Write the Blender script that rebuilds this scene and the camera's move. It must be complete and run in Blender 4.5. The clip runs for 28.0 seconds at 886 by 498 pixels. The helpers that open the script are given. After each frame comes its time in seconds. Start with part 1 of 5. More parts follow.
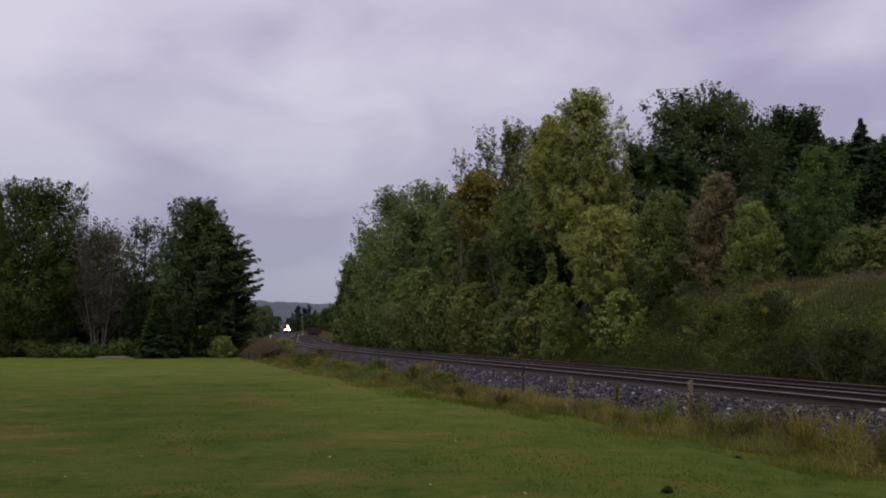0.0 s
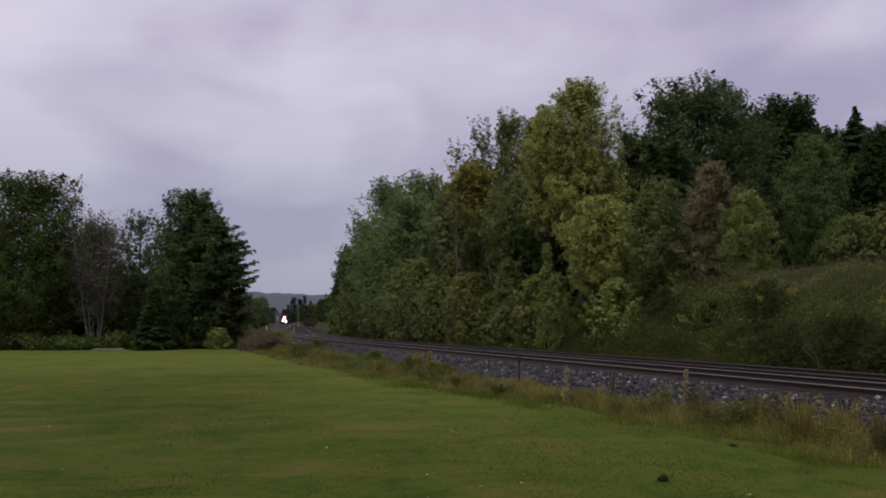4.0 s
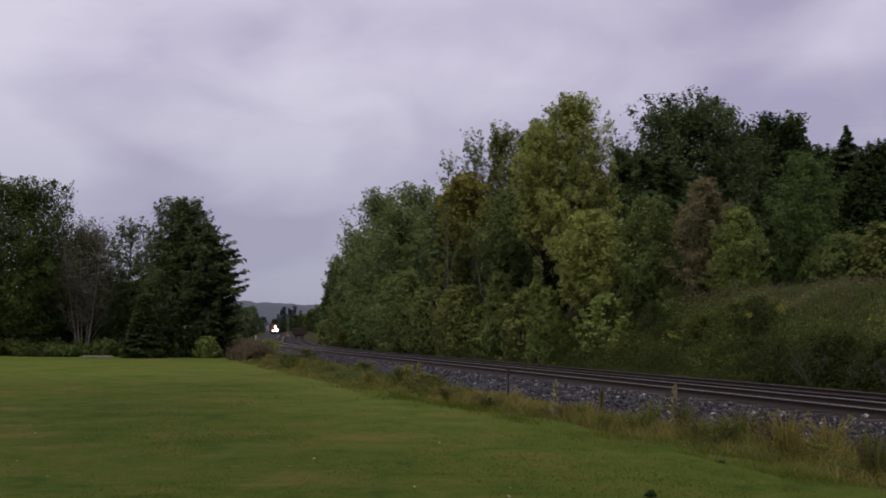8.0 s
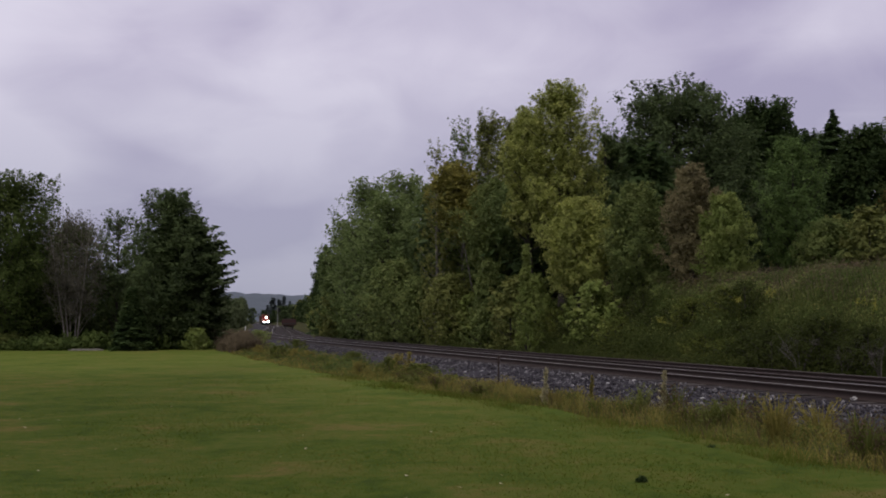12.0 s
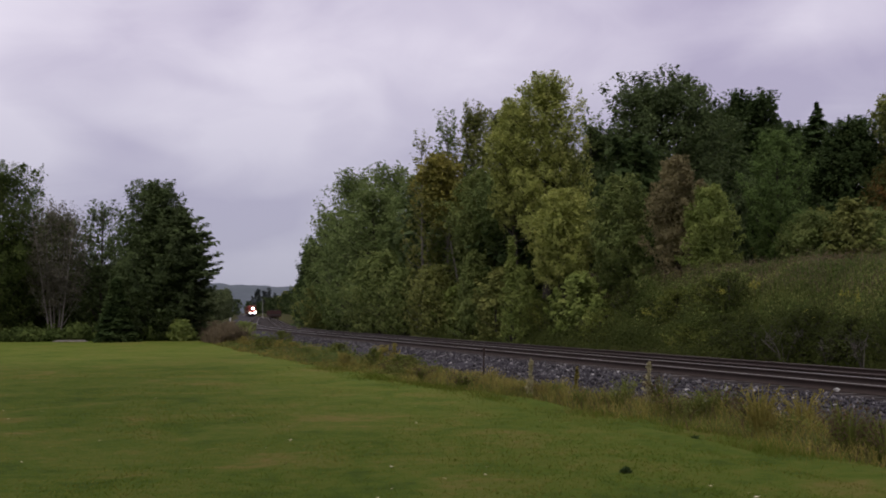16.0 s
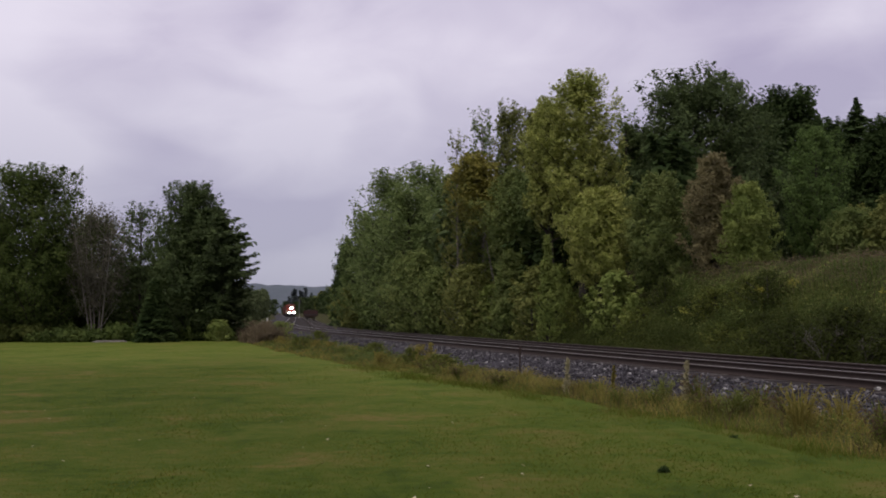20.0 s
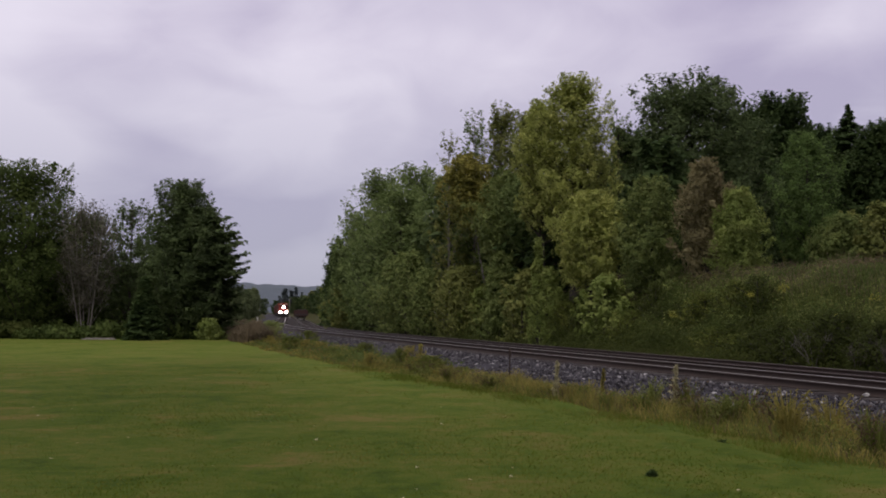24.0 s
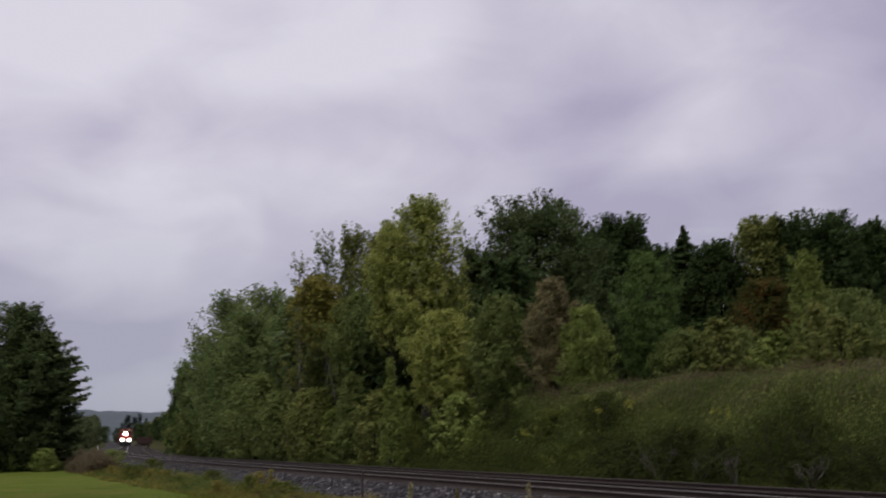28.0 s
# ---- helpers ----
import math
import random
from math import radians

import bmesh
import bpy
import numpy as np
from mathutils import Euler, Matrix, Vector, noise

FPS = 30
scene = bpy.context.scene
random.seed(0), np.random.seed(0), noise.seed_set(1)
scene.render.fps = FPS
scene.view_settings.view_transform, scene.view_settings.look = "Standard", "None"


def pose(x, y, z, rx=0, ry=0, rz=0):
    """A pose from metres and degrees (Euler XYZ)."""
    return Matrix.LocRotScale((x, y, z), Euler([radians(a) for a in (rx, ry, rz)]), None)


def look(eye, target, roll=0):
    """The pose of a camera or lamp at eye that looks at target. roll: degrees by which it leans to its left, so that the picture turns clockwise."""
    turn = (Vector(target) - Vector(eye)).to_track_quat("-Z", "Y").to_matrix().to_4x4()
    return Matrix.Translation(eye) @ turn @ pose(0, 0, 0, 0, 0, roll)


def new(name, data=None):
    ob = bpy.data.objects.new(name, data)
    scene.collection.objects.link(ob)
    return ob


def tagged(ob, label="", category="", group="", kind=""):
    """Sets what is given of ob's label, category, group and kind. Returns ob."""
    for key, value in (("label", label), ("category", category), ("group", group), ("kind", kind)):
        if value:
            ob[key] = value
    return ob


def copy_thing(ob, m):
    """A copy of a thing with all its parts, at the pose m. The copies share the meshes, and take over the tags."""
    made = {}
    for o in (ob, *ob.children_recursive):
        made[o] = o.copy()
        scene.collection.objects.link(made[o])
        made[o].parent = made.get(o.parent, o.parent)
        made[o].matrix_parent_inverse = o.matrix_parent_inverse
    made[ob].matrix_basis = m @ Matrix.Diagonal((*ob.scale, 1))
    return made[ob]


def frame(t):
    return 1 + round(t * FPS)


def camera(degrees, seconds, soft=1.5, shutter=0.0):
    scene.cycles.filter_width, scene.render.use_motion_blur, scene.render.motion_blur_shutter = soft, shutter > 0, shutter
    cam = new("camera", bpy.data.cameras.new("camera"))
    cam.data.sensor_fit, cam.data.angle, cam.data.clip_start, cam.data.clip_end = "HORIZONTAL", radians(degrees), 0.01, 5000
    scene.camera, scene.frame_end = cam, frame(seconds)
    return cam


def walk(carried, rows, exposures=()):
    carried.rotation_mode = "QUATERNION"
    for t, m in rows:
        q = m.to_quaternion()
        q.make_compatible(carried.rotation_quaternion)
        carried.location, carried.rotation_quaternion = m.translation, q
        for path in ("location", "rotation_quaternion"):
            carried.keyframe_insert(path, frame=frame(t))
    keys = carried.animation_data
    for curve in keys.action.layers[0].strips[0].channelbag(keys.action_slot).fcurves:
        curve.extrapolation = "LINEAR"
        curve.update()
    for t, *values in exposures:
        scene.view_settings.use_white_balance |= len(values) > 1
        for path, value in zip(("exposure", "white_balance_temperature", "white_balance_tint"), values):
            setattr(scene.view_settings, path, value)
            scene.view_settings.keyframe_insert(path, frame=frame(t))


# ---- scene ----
cam = camera(44.0, 28.0, soft=1.85, shutter=0.3)
EYE = (0.0, 0.0, 1.6)


def aim(yaw, pitch, roll):
    """A hand-held camera on one spot: yaw to the left of +y, pitch up, roll, in degrees."""
    a, b = radians(yaw), radians(pitch)
    way = Vector((-math.sin(a) * math.cos(b), math.cos(a) * math.cos(b), math.sin(b)))
    return look(EYE, Vector(EYE) + way * 10, roll)


PATH = [
    (0.0, 1.16, 4.20, -0.15),
    (0.5, 1.01, 4.24, -0.04),
    (1.0, 0.94, 4.17, 0.02),
    (1.5, 1.01, 4.19, 0.07),
    (2.0, 0.91, 4.13, -0.13),
    (2.5, 0.76, 3.97, -0.25),
    (4.5, 0.96, 3.68, -0.52),
    (5.0, 1.09, 4.27, -0.39),
    (5.5, 1.09, 4.40, 0.23),
    (6.0, 0.84, 4.36, 0.37),
    (6.5, 0.60, 4.46, 0.17),
    (7.0, 0.58, 4.35, 0.45),
    (7.5, 0.53, 4.28, 0.38),
    (8.0, 0.45, 4.32, 0.37),
    (8.5, 0.37, 4.28, 0.34),
    (9.0, 0.21, 4.24, 0.29),
    (9.5, 0.13, 4.21, -0.02),
    (10.0, 0.35, 3.65, 0.34),
    (10.5, 0.10, 3.93, 0.17),
    (11.0, 0.00, 4.01, 0.00),
    (11.5, -0.20, 3.72, -0.42),
    (12.0, -0.14, 3.73, -0.37),
    (12.5, -0.21, 3.81, -0.58),
    (14.5, -0.72, 4.00, -0.03),
    (15.0, -0.95, 3.40, -0.04),
    (15.5, -0.98, 3.31, -0.08),
    (16.0, -0.90, 3.28, -0.33),
    (16.5, -0.21, 3.76, 0.15),
    (17.0, -0.41, 3.74, -0.31),
    (17.5, 0.11, 3.85, -1.07),
    (18.0, 0.87, 3.52, -1.53),
    (18.5, 0.74, 3.38, -1.34),
    (19.0, 1.23, 3.07, -0.89),
    (19.5, 1.16, 3.12, -0.38),
    (20.0, 0.96, 3.26, -0.54),
    (20.5, 0.87, 3.44, -0.57),
    (21.0, 0.83, 3.39, -0.54),
    (21.5, 0.79, 3.42, -0.57),
    (23.5, 0.73, 3.30, -0.03),
    (24.0, 0.50, 3.33, 0.14),
    (24.5, -0.88, 1.86, -0.24),
    (25.0, -1.03, 1.02, 1.20),
    (25.5, -1.00, 1.33, 1.73),
    (25.8, -0.72, 2.58, 0.19),
    (26.0, 0.45, 4.78, -3.51),
    (26.2, 2.54, 4.81, -7.06),
    (26.4, 0.23, 5.58, -6.40),
    (26.5, -1.76, 6.55, -4.39),
    (26.7, -5.80, 5.39, -2.55),
    (27.0, -5.24, 6.58, -2.95),
    (27.5, -4.66, 7.52, -3.74),
    (28.0, -7.36, 9.53, -1.29),

]
walk(cam, [(t, aim(a, b, c)) for t, a, b, c in PATH], exposures=[(0, 0.0, 6320, 13), (11, 0.0, 6320, 13), (12.5, 0.1, 6400, 12), (15, 0.2, 6500, 12), (24, 0.22, 6520, 12), (25, 0.27, 6540, 12), (25.6, 0.38, 6550, 10), (26, 0.44, 6550, 9), (26.4, 0.4, 6550, 8), (26.8, 0.3, 6550, 7), (27.5, 0.2, 6540, 7), (28, 0.08, 6530, 7)])

# ---- sky and light ----
SUN_UP, SUN_ROUND = 64, 200
world = bpy.data.worlds.new("overcast_sky")
scene.world = world
world.use_nodes = True
nt = world.node_tree
nt.nodes.clear()


def wn(kind, **values):
    n = nt.nodes.new(kind)
    for key, value in values.items():
        n.inputs[key].default_value = value
    return n


w_out = wn("ShaderNodeOutputWorld")
w_sky = wn("ShaderNodeTexSky")
w_sky.sky_type, w_sky.sun_disc = "NISHITA", False
w_sky.sun_elevation, w_sky.sun_rotation = radians(SUN_UP), radians(SUN_ROUND)
w_blue = wn("ShaderNodeBackground", Strength=0.08)
nt.links.new(w_sky.outputs[0], w_blue.inputs[0])
w_co = wn("ShaderNodeTexCoord")
w_sep = wn("ShaderNodeSeparateXYZ")
nt.links.new(w_co.outputs["Generated"], w_sep.inputs[0])
# clouds lie on a flat ceiling: divide by the height of the ray
w_up = wn("ShaderNodeMath")
w_up.operation = "ADD"
nt.links.new(w_sep.outputs[2], w_up.inputs[0])
w_up.inputs[1].default_value = 0.42
w_flat = wn("ShaderNodeVectorMath")
w_flat.operation = "DIVIDE"
nt.links.new(w_co.outputs["Generated"], w_flat.inputs[0])
nt.links.new(w_up.outputs[0], w_flat.inputs[1])
w_big = wn("ShaderNodeTexNoise", Scale=2.3, Detail=2.0, Roughness=0.38, Distortion=0.3)
w_small = wn("ShaderNodeTexNoise", Scale=6.0, Detail=6.0, Roughness=0.55, Distortion=0.6)
nt.links.new(w_flat.outputs[0], w_big.inputs["Vector"])
nt.links.new(w_flat.outputs[0], w_small.inputs["Vector"])
w_mix = wn("ShaderNodeMix")
w_mix.inputs[0].default_value = 0.2
nt.links.new(w_big.outputs[0], w_mix.inputs[2])
nt.links.new(w_small.outputs[0], w_mix.inputs[3])
w_ramp = wn("ShaderNodeValToRGB")
w_ramp.color_ramp.elements[0].position, w_ramp.color_ramp.elements[0].color = 0.41, (0.41, 0.368, 0.505, 1)
w_ramp.color_ramp.elements[1].position, w_ramp.color_ramp.elements[1].color = 0.66, (0.70, 0.66, 0.758, 1)
w_drift = wn("ShaderNodeVectorMath")
w_drift.operation = "DOT_PRODUCT"
nt.links.new(w_co.outputs["Generated"], w_drift.inputs[0])
w_drift.inputs[1].default_value = (-0.31, 0.04, 0.28)
w_sum = wn("ShaderNodeMath")
w_sum.operation = "ADD"
nt.links.new(w_mix.outputs[0], w_sum.inputs[0])
nt.links.new(w_drift.outputs["Value"], w_sum.inputs[1])


def cloud_mass(azimuth, height, radius, gain, value):
    """A darker or lighter mass of cloud with ragged edges, added to the cover."""
    wob = wn("ShaderNodeVectorMath")
    wob.operation = "MULTIPLY_ADD"
    nt.links.new(w_big.outputs["Color"], wob.inputs[0])
    wob.inputs[1].default_value = (0.16, 0.16, 0.16)
    nt.links.new(w_co.outputs["Generated"], wob.inputs[2])
    a, e = radians(azimuth), radians(height)
    dot = wn("ShaderNodeVectorMath")
    dot.operation = "DOT_PRODUCT"
    nt.links.new(wob.outputs[0], dot.inputs[0])
    way = Vector((math.sin(a) * math.cos(e), math.cos(a) * math.cos(e), math.sin(e)))
    dot.inputs[1].default_value = way
    near = wn("ShaderNodeMapRange")
    near.interpolation_type = "SMOOTHSTEP"
    shift = 0.08 * (way.x + way.y + way.z)
    near.inputs[1].default_value, near.inputs[2].default_value = math.cos(radians(radius)) + shift, 1.0 + shift
    near.inputs[3].default_value, near.inputs[4].default_value = 0.0, gain
    nt.links.new(dot.outputs["Value"], near.inputs[0])
    add = wn("ShaderNodeMath")
    add.operation = "ADD"
    nt.links.new(value, add.inputs[0])
    nt.links.new(near.outputs[0], add.inputs[1])
    return add.outputs[0]


w_value = cloud_mass(12, 15, 14, -0.11, w_sum.outputs[0])
w_value = cloud_mass(-3, 14, 10, 0.06, w_value)
w_value = cloud_mass(-17, 11, 15, -0.05, w_value)
w_value = cloud_mass(-12, 5, 12, -0.05, w_value)
w_value = cloud_mass(23, 12, 9, -0.03, w_value)
nt.links.new(w_value, w_ramp.inputs[0])
# the cloud base is greyer low over the land
w_low = wn("ShaderNodeMapRange")
w_low.inputs[1].default_value, w_low.inputs[2].default_value = 0.0, 0.24
w_low.inputs[3].default_value, w_low.inputs[4].default_value = 0.0, 1.0
nt.links.new(w_sep.outputs[2], w_low.inputs[0])
w_col = wn("ShaderNodeMix")
w_col.data_type = "RGBA"
nt.links.new(w_low.outputs[0], w_col.inputs[0])
w_col.inputs[6].default_value = (0.345, 0.35, 0.445, 1)
nt.links.new(w_ramp.outputs[0], w_col.inputs[7])
w_cloud = wn("ShaderNodeBackground", Strength=1.0)
nt.links.new(w_col.outputs[2], w_cloud.inputs[0])
w_cover = wn("ShaderNodeMixShader", Fac=0.93)
nt.links.new(w_blue.outputs[0], w_cover.inputs[1])
nt.links.new(w_cloud.outputs[0], w_cover.inputs[2])
nt.links.new(w_cover.outputs[0], w_out.inputs[0])

sun = new("sun", bpy.data.lights.new("sun", "SUN"))
sun.data.energy, sun.data.angle, sun.data.color = 1.35, radians(30), (1.0, 0.95, 0.88)
_a, _e = radians(SUN_ROUND), radians(SUN_UP)
sun.matrix_world = look((math.sin(_a) * math.cos(_e) * 100, math.cos(_a) * math.cos(_e) * 100, math.sin(_e) * 100), (0, 0, 0))

# ---- materials ----
def material(name, stops, scale=2.0, fine=0.0, rough=0.8, bump=0.0, bump_scale=40.0, per="noise", metal=0.0, through_light=0.0, gloss=0.35, coord="Object", span=0.44):
    """A procedural surface: colours from dark to light over two scales of noise (and a random value a piece or island), with relief."""
    m = bpy.data.materials.new(name)
    m.use_nodes = True
    t = m.node_tree
    b = t.nodes["Principled BSDF"]
    co = t.nodes.new("ShaderNodeTexCoord")
    big = t.nodes.new("ShaderNodeTexNoise")
    big.inputs["Scale"].default_value, big.inputs["Detail"].default_value = scale, 5
    t.links.new(co.outputs[coord], big.inputs["Vector"])
    value = big.outputs[0]
    if fine:
        sm = t.nodes.new("ShaderNodeTexNoise")
        sm.inputs["Scale"].default_value, sm.inputs["Detail"].default_value = fine, 4
        t.links.new(co.outputs[coord], sm.inputs["Vector"])
        mx = t.nodes.new("ShaderNodeMix")
        mx.inputs[0].default_value = 0.5
        t.links.new(value, mx.inputs[2])
        t.links.new(sm.outputs[0], mx.inputs[3])
        value = mx.outputs[0]
    if per != "noise":
        r = t.nodes.new("ShaderNodeObjectInfo" if per == "object" else "ShaderNodeNewGeometry")
        mx = t.nodes.new("ShaderNodeMix")
        mx.inputs[0].default_value = 0.22 if per == "leaf" else 0.45
        t.links.new(value, mx.inputs[2])
        t.links.new(r.outputs["Random" if per == "object" else "Random Per Island"], mx.inputs[3])
        value = mx.outputs[0]
    ramp = t.nodes.new("ShaderNodeValToRGB")
    e = ramp.color_ramp.elements
    n = len(stops)
    while len(e) < n:
        e.new(0.5)
    for i, c in enumerate(stops):
        e[i].position, e[i].color = 0.5 - span / 2 + span * i / max(1, n - 1), (*c, 1)
    t.links.new(value, ramp.inputs[0])
    t.links.new(ramp.outputs[0], b.inputs["Base Color"])
    b.inputs["Roughness"].default_value, b.inputs["Metallic"].default_value = rough, metal
    b.inputs["Specular IOR Level"].default_value = gloss
    if through_light:
        tr = t.nodes.new("ShaderNodeBsdfTranslucent")
        t.links.new(ramp.outputs[0], tr.inputs[0])
        ms = t.nodes.new("ShaderNodeMixShader")
        ms.inputs[0].default_value = through_light
        t.links.new(b.outputs[0], ms.inputs[1])
        t.links.new(tr.outputs[0], ms.inputs[2])
        t.links.new(ms.outputs[0], t.nodes["Material Output"].inputs[0])
    if bump:
        bn = t.nodes.new("ShaderNodeTexNoise")
        bn.inputs["Scale"].default_value, bn.inputs["Detail"].default_value = bump_scale, 6
        t.links.new(co.outputs[coord], bn.inputs["Vector"])
        bp = t.nodes.new("ShaderNodeBump")
        bp.inputs["Strength"].default_value, bp.inputs["Distance"].default_value = bump, 0.02
        t.links.new(bn.outputs[0], bp.inputs["Height"])
        t.links.new(bp.outputs[0], b.inputs["Normal"])
    return m


def foliage(name, *stops, thin=0.48):
    return material(name, stops, scale=0.8, per="leaf", rough=0.7, through_light=thin, gloss=0.04)


def lawn(name, dull, lush_far):
    """Mown grass: dry patches and single tussocks, lusher by the verge; paleness far off is painted by the ground's own
    value.
    """
    m = material(name, dull, scale=0.22, fine=5.0, rough=0.95, bump=0.6, bump_scale=60, gloss=0.03, span=0.23)
    t = m.node_tree
    ramp = next(n for n in t.nodes if n.type == "VALTORGB")
    old = ramp.inputs[0].links[0].from_socket
    co = next(n for n in t.nodes if n.type == "TEX_COORD")
    mid = t.nodes.new("ShaderNodeTexNoise")
    mid.inputs["Scale"].default_value, mid.inputs["Detail"].default_value, mid.inputs["Distortion"].default_value = 0.8, 3, 0.8
    t.links.new(co.outputs["Object"], mid.inputs["Vector"])
    mx = t.nodes.new("ShaderNodeMix")
    mx.inputs[0].default_value = 0.42
    t.links.new(old, mx.inputs[2])
    t.links.new(mid.outputs[0], mx.inputs[3])
    t.links.new(mx.outputs[0], ramp.inputs[0])
    rich = t.nodes.new("ShaderNodeValToRGB")
    e = rich.color_ramp.elements
    while len(e) < len(lush_far):
        e.new(0.5)
    for i, c in enumerate(lush_far):
        e[i].position, e[i].color = ramp.color_ramp.elements[i].position, (*c, 1)
    t.links.new(mx.outputs[0], rich.inputs[0])
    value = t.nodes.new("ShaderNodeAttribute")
    value.attribute_name = "lush_and_grazing_tone"
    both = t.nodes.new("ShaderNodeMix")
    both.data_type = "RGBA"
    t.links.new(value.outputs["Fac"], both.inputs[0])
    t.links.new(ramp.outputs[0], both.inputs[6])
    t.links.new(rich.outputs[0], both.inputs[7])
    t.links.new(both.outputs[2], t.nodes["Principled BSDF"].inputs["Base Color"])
    return m


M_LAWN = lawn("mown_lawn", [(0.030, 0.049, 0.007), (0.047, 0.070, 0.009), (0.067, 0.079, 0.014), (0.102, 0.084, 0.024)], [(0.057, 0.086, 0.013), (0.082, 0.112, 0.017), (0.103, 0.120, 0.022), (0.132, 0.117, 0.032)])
M_BLADE = material("lawn_blades", [(0.059, 0.095, 0.011), (0.090, 0.122, 0.015), (0.117, 0.133, 0.023), (0.167, 0.142, 0.039)], scale=0.3, fine=4.5, per="leaf", rough=0.8, through_light=0.5, gloss=0.02, span=0.27)
M_EARTH = material("weedy_earth", [(0.022, 0.026, 0.009), (0.042, 0.043, 0.015), (0.066, 0.058, 0.024)], scale=0.6, fine=6, rough=0.95, bump=0.8, bump_scale=12, gloss=0.03)
M_BALLAST = material("grey_ballast", [(0.020, 0.018, 0.020), (0.037, 0.035, 0.040), (0.071, 0.066, 0.073)], scale=3.0, fine=14, rough=0.95, bump=1.0, bump_scale=16, gloss=0.06)
M_CINDER = material("track_bed_cinders", [(0.014, 0.011, 0.010), (0.028, 0.023, 0.021), (0.046, 0.038, 0.035)], scale=1.5, fine=9, rough=0.95, bump=0.8, bump_scale=16, gloss=0.06)
M_STONE = material("crushed_stone", [(0.019, 0.017, 0.019), (0.035, 0.032, 0.035), (0.060, 0.056, 0.060), (0.19, 0.18, 0.178)], scale=3.0, per="island", rough=0.9, gloss=0.1)
M_PALE = material("pale_limestone", [(0.26, 0.25, 0.24), (0.42, 0.41, 0.39)], scale=6, rough=0.9, bump=0.5)
M_RAIL = material("rusty_rail_side", [(0.020, 0.013, 0.010), (0.042, 0.027, 0.021)], scale=4, fine=30, rough=0.85, bump=0.3)
M_HEAD = material("polished_rail_head", [(0.16, 0.145, 0.13), (0.27, 0.245, 0.22)], scale=3, rough=0.32, metal=0.75)
M_TIE = material("weathered_tie", [(0.015, 0.012, 0.010), (0.034, 0.027, 0.023), (0.058, 0.048, 0.041)], scale=5, per="object", rough=0.9, bump=0.6)
M_BARK = material("grey_brown_bark", [(0.03, 0.025, 0.02), (0.075, 0.065, 0.052)], scale=3, fine=18, rough=0.95, bump=0.8)
M_DEADWOOD = material("dead_grey_wood", [(0.05, 0.045, 0.036), (0.12, 0.108, 0.088)], scale=4, fine=20, rough=0.9, bump=0.5)
M_PALEBARK = material("pale_bark", [(0.12, 0.105, 0.085), (0.26, 0.24, 0.2)], scale=3, fine=14, rough=0.9, bump=0.5)

# ---- the plan: one curve for the railway ----
def ease(a, b, v):
    s = np.clip((np.asarray(v, float) - a) / (b - a), 0, 1)
    return s * s * (3 - 2 * s)


_ys = np.arange(-400.0, 1400.0, 1.0)
_slope = -0.297 + 0.147 * ease(75, 160, _ys) - 0.024 * ease(320, 400, _ys)
_slope = np.where(_ys < 10, -0.297 - 0.0006 * (10 - _ys).clip(0, 300), _slope)
_xs = np.cumsum(_slope)
_xs += 4.51 - 0.72 - np.interp(40.7, _ys, _xs)


def line_x(y):
    """The middle of the nearer track, by its distance ahead."""
    return np.interp(y, _ys, _xs)


def line_slope(y):
    return np.interp(y, _ys, _slope)


def beside(p, y):
    """The place p metres to the right of the nearer track's middle."""
    s = line_slope(y)
    return line_x(y) + p * np.sqrt(1 + s * s), y


def off_line(x, y):
    """How far right of the nearer track's middle a place lies."""
    s = line_slope(y)
    return (x - line_x(y)) / np.sqrt(1 + s * s), y


P_KEYS = np.array([-3000, -60, -10, -8.6, -6.0, -4.4, -2.6, -2.1, 1.9, 2.5, 3.0, 5.4, 6.2, 7.0, 8.0])
Z_KEYS = np.array([0, 0, 0, -0.02, -0.22, -0.36, -0.12, -0.07, -0.07, -0.2, -0.22, -0.22, -0.42, -0.5, -0.45])


def ground_z(x, y):
    p, yy = off_line(x, y)
    z = np.interp(p, P_KEYS, Z_KEYS)
    bank = 1 - 0.55 * ease(68, 108, yy)          # the bank is steep beside the camera and low further on
    rise = 3.75 * ease(7.4, 14.8, p) + 3.0 * ease(18, 70, p)
    z = z + bank * rise
    z = z + 60 * ease(500, 2400, y) * ease(60, 500, np.abs(x + 250)) * 0.25
    return z


# ---- mesh helpers ----
def mesh_from(name, verts, faces, mats, mat_index=None, smooth=False):
    me = bpy.data.meshes.new(name)
    verts = np.asarray(verts, np.float32)
    faces = np.asarray(faces, np.int32)
    me.vertices.add(len(verts))
    me.vertices.foreach_set("co", verts.ravel())
    k = faces.shape[1]
    me.loops.add(faces.size)
    me.loops.foreach_set("vertex_index", faces.ravel())
    me.polygons.add(len(faces))
    me.polygons.foreach_set("loop_start", np.arange(0, faces.size, k, dtype=np.int32))
    if mat_index is not None:
        me.polygons.foreach_set("material_index", np.asarray(mat_index, np.int32))
    if smooth:
        me.polygons.foreach_set("use_smooth", np.ones(len(faces), bool))
    for m in mats if isinstance(mats, (list, tuple)) else [mats]:
        me.materials.append(m)
    me.update(calc_edges=True)
    return me


def child(name, me, parent, label=""):
    ob = new(name, me)
    ob.parent = parent
    if label:
        tagged(ob, label=label)
    return ob


def part(name, bm, material_, parent, label=""):
    me = bpy.data.meshes.new(name)
    bm.to_mesh(me)
    bm.free()
    me.materials.append(material_)
    return child(name, me, parent, label)


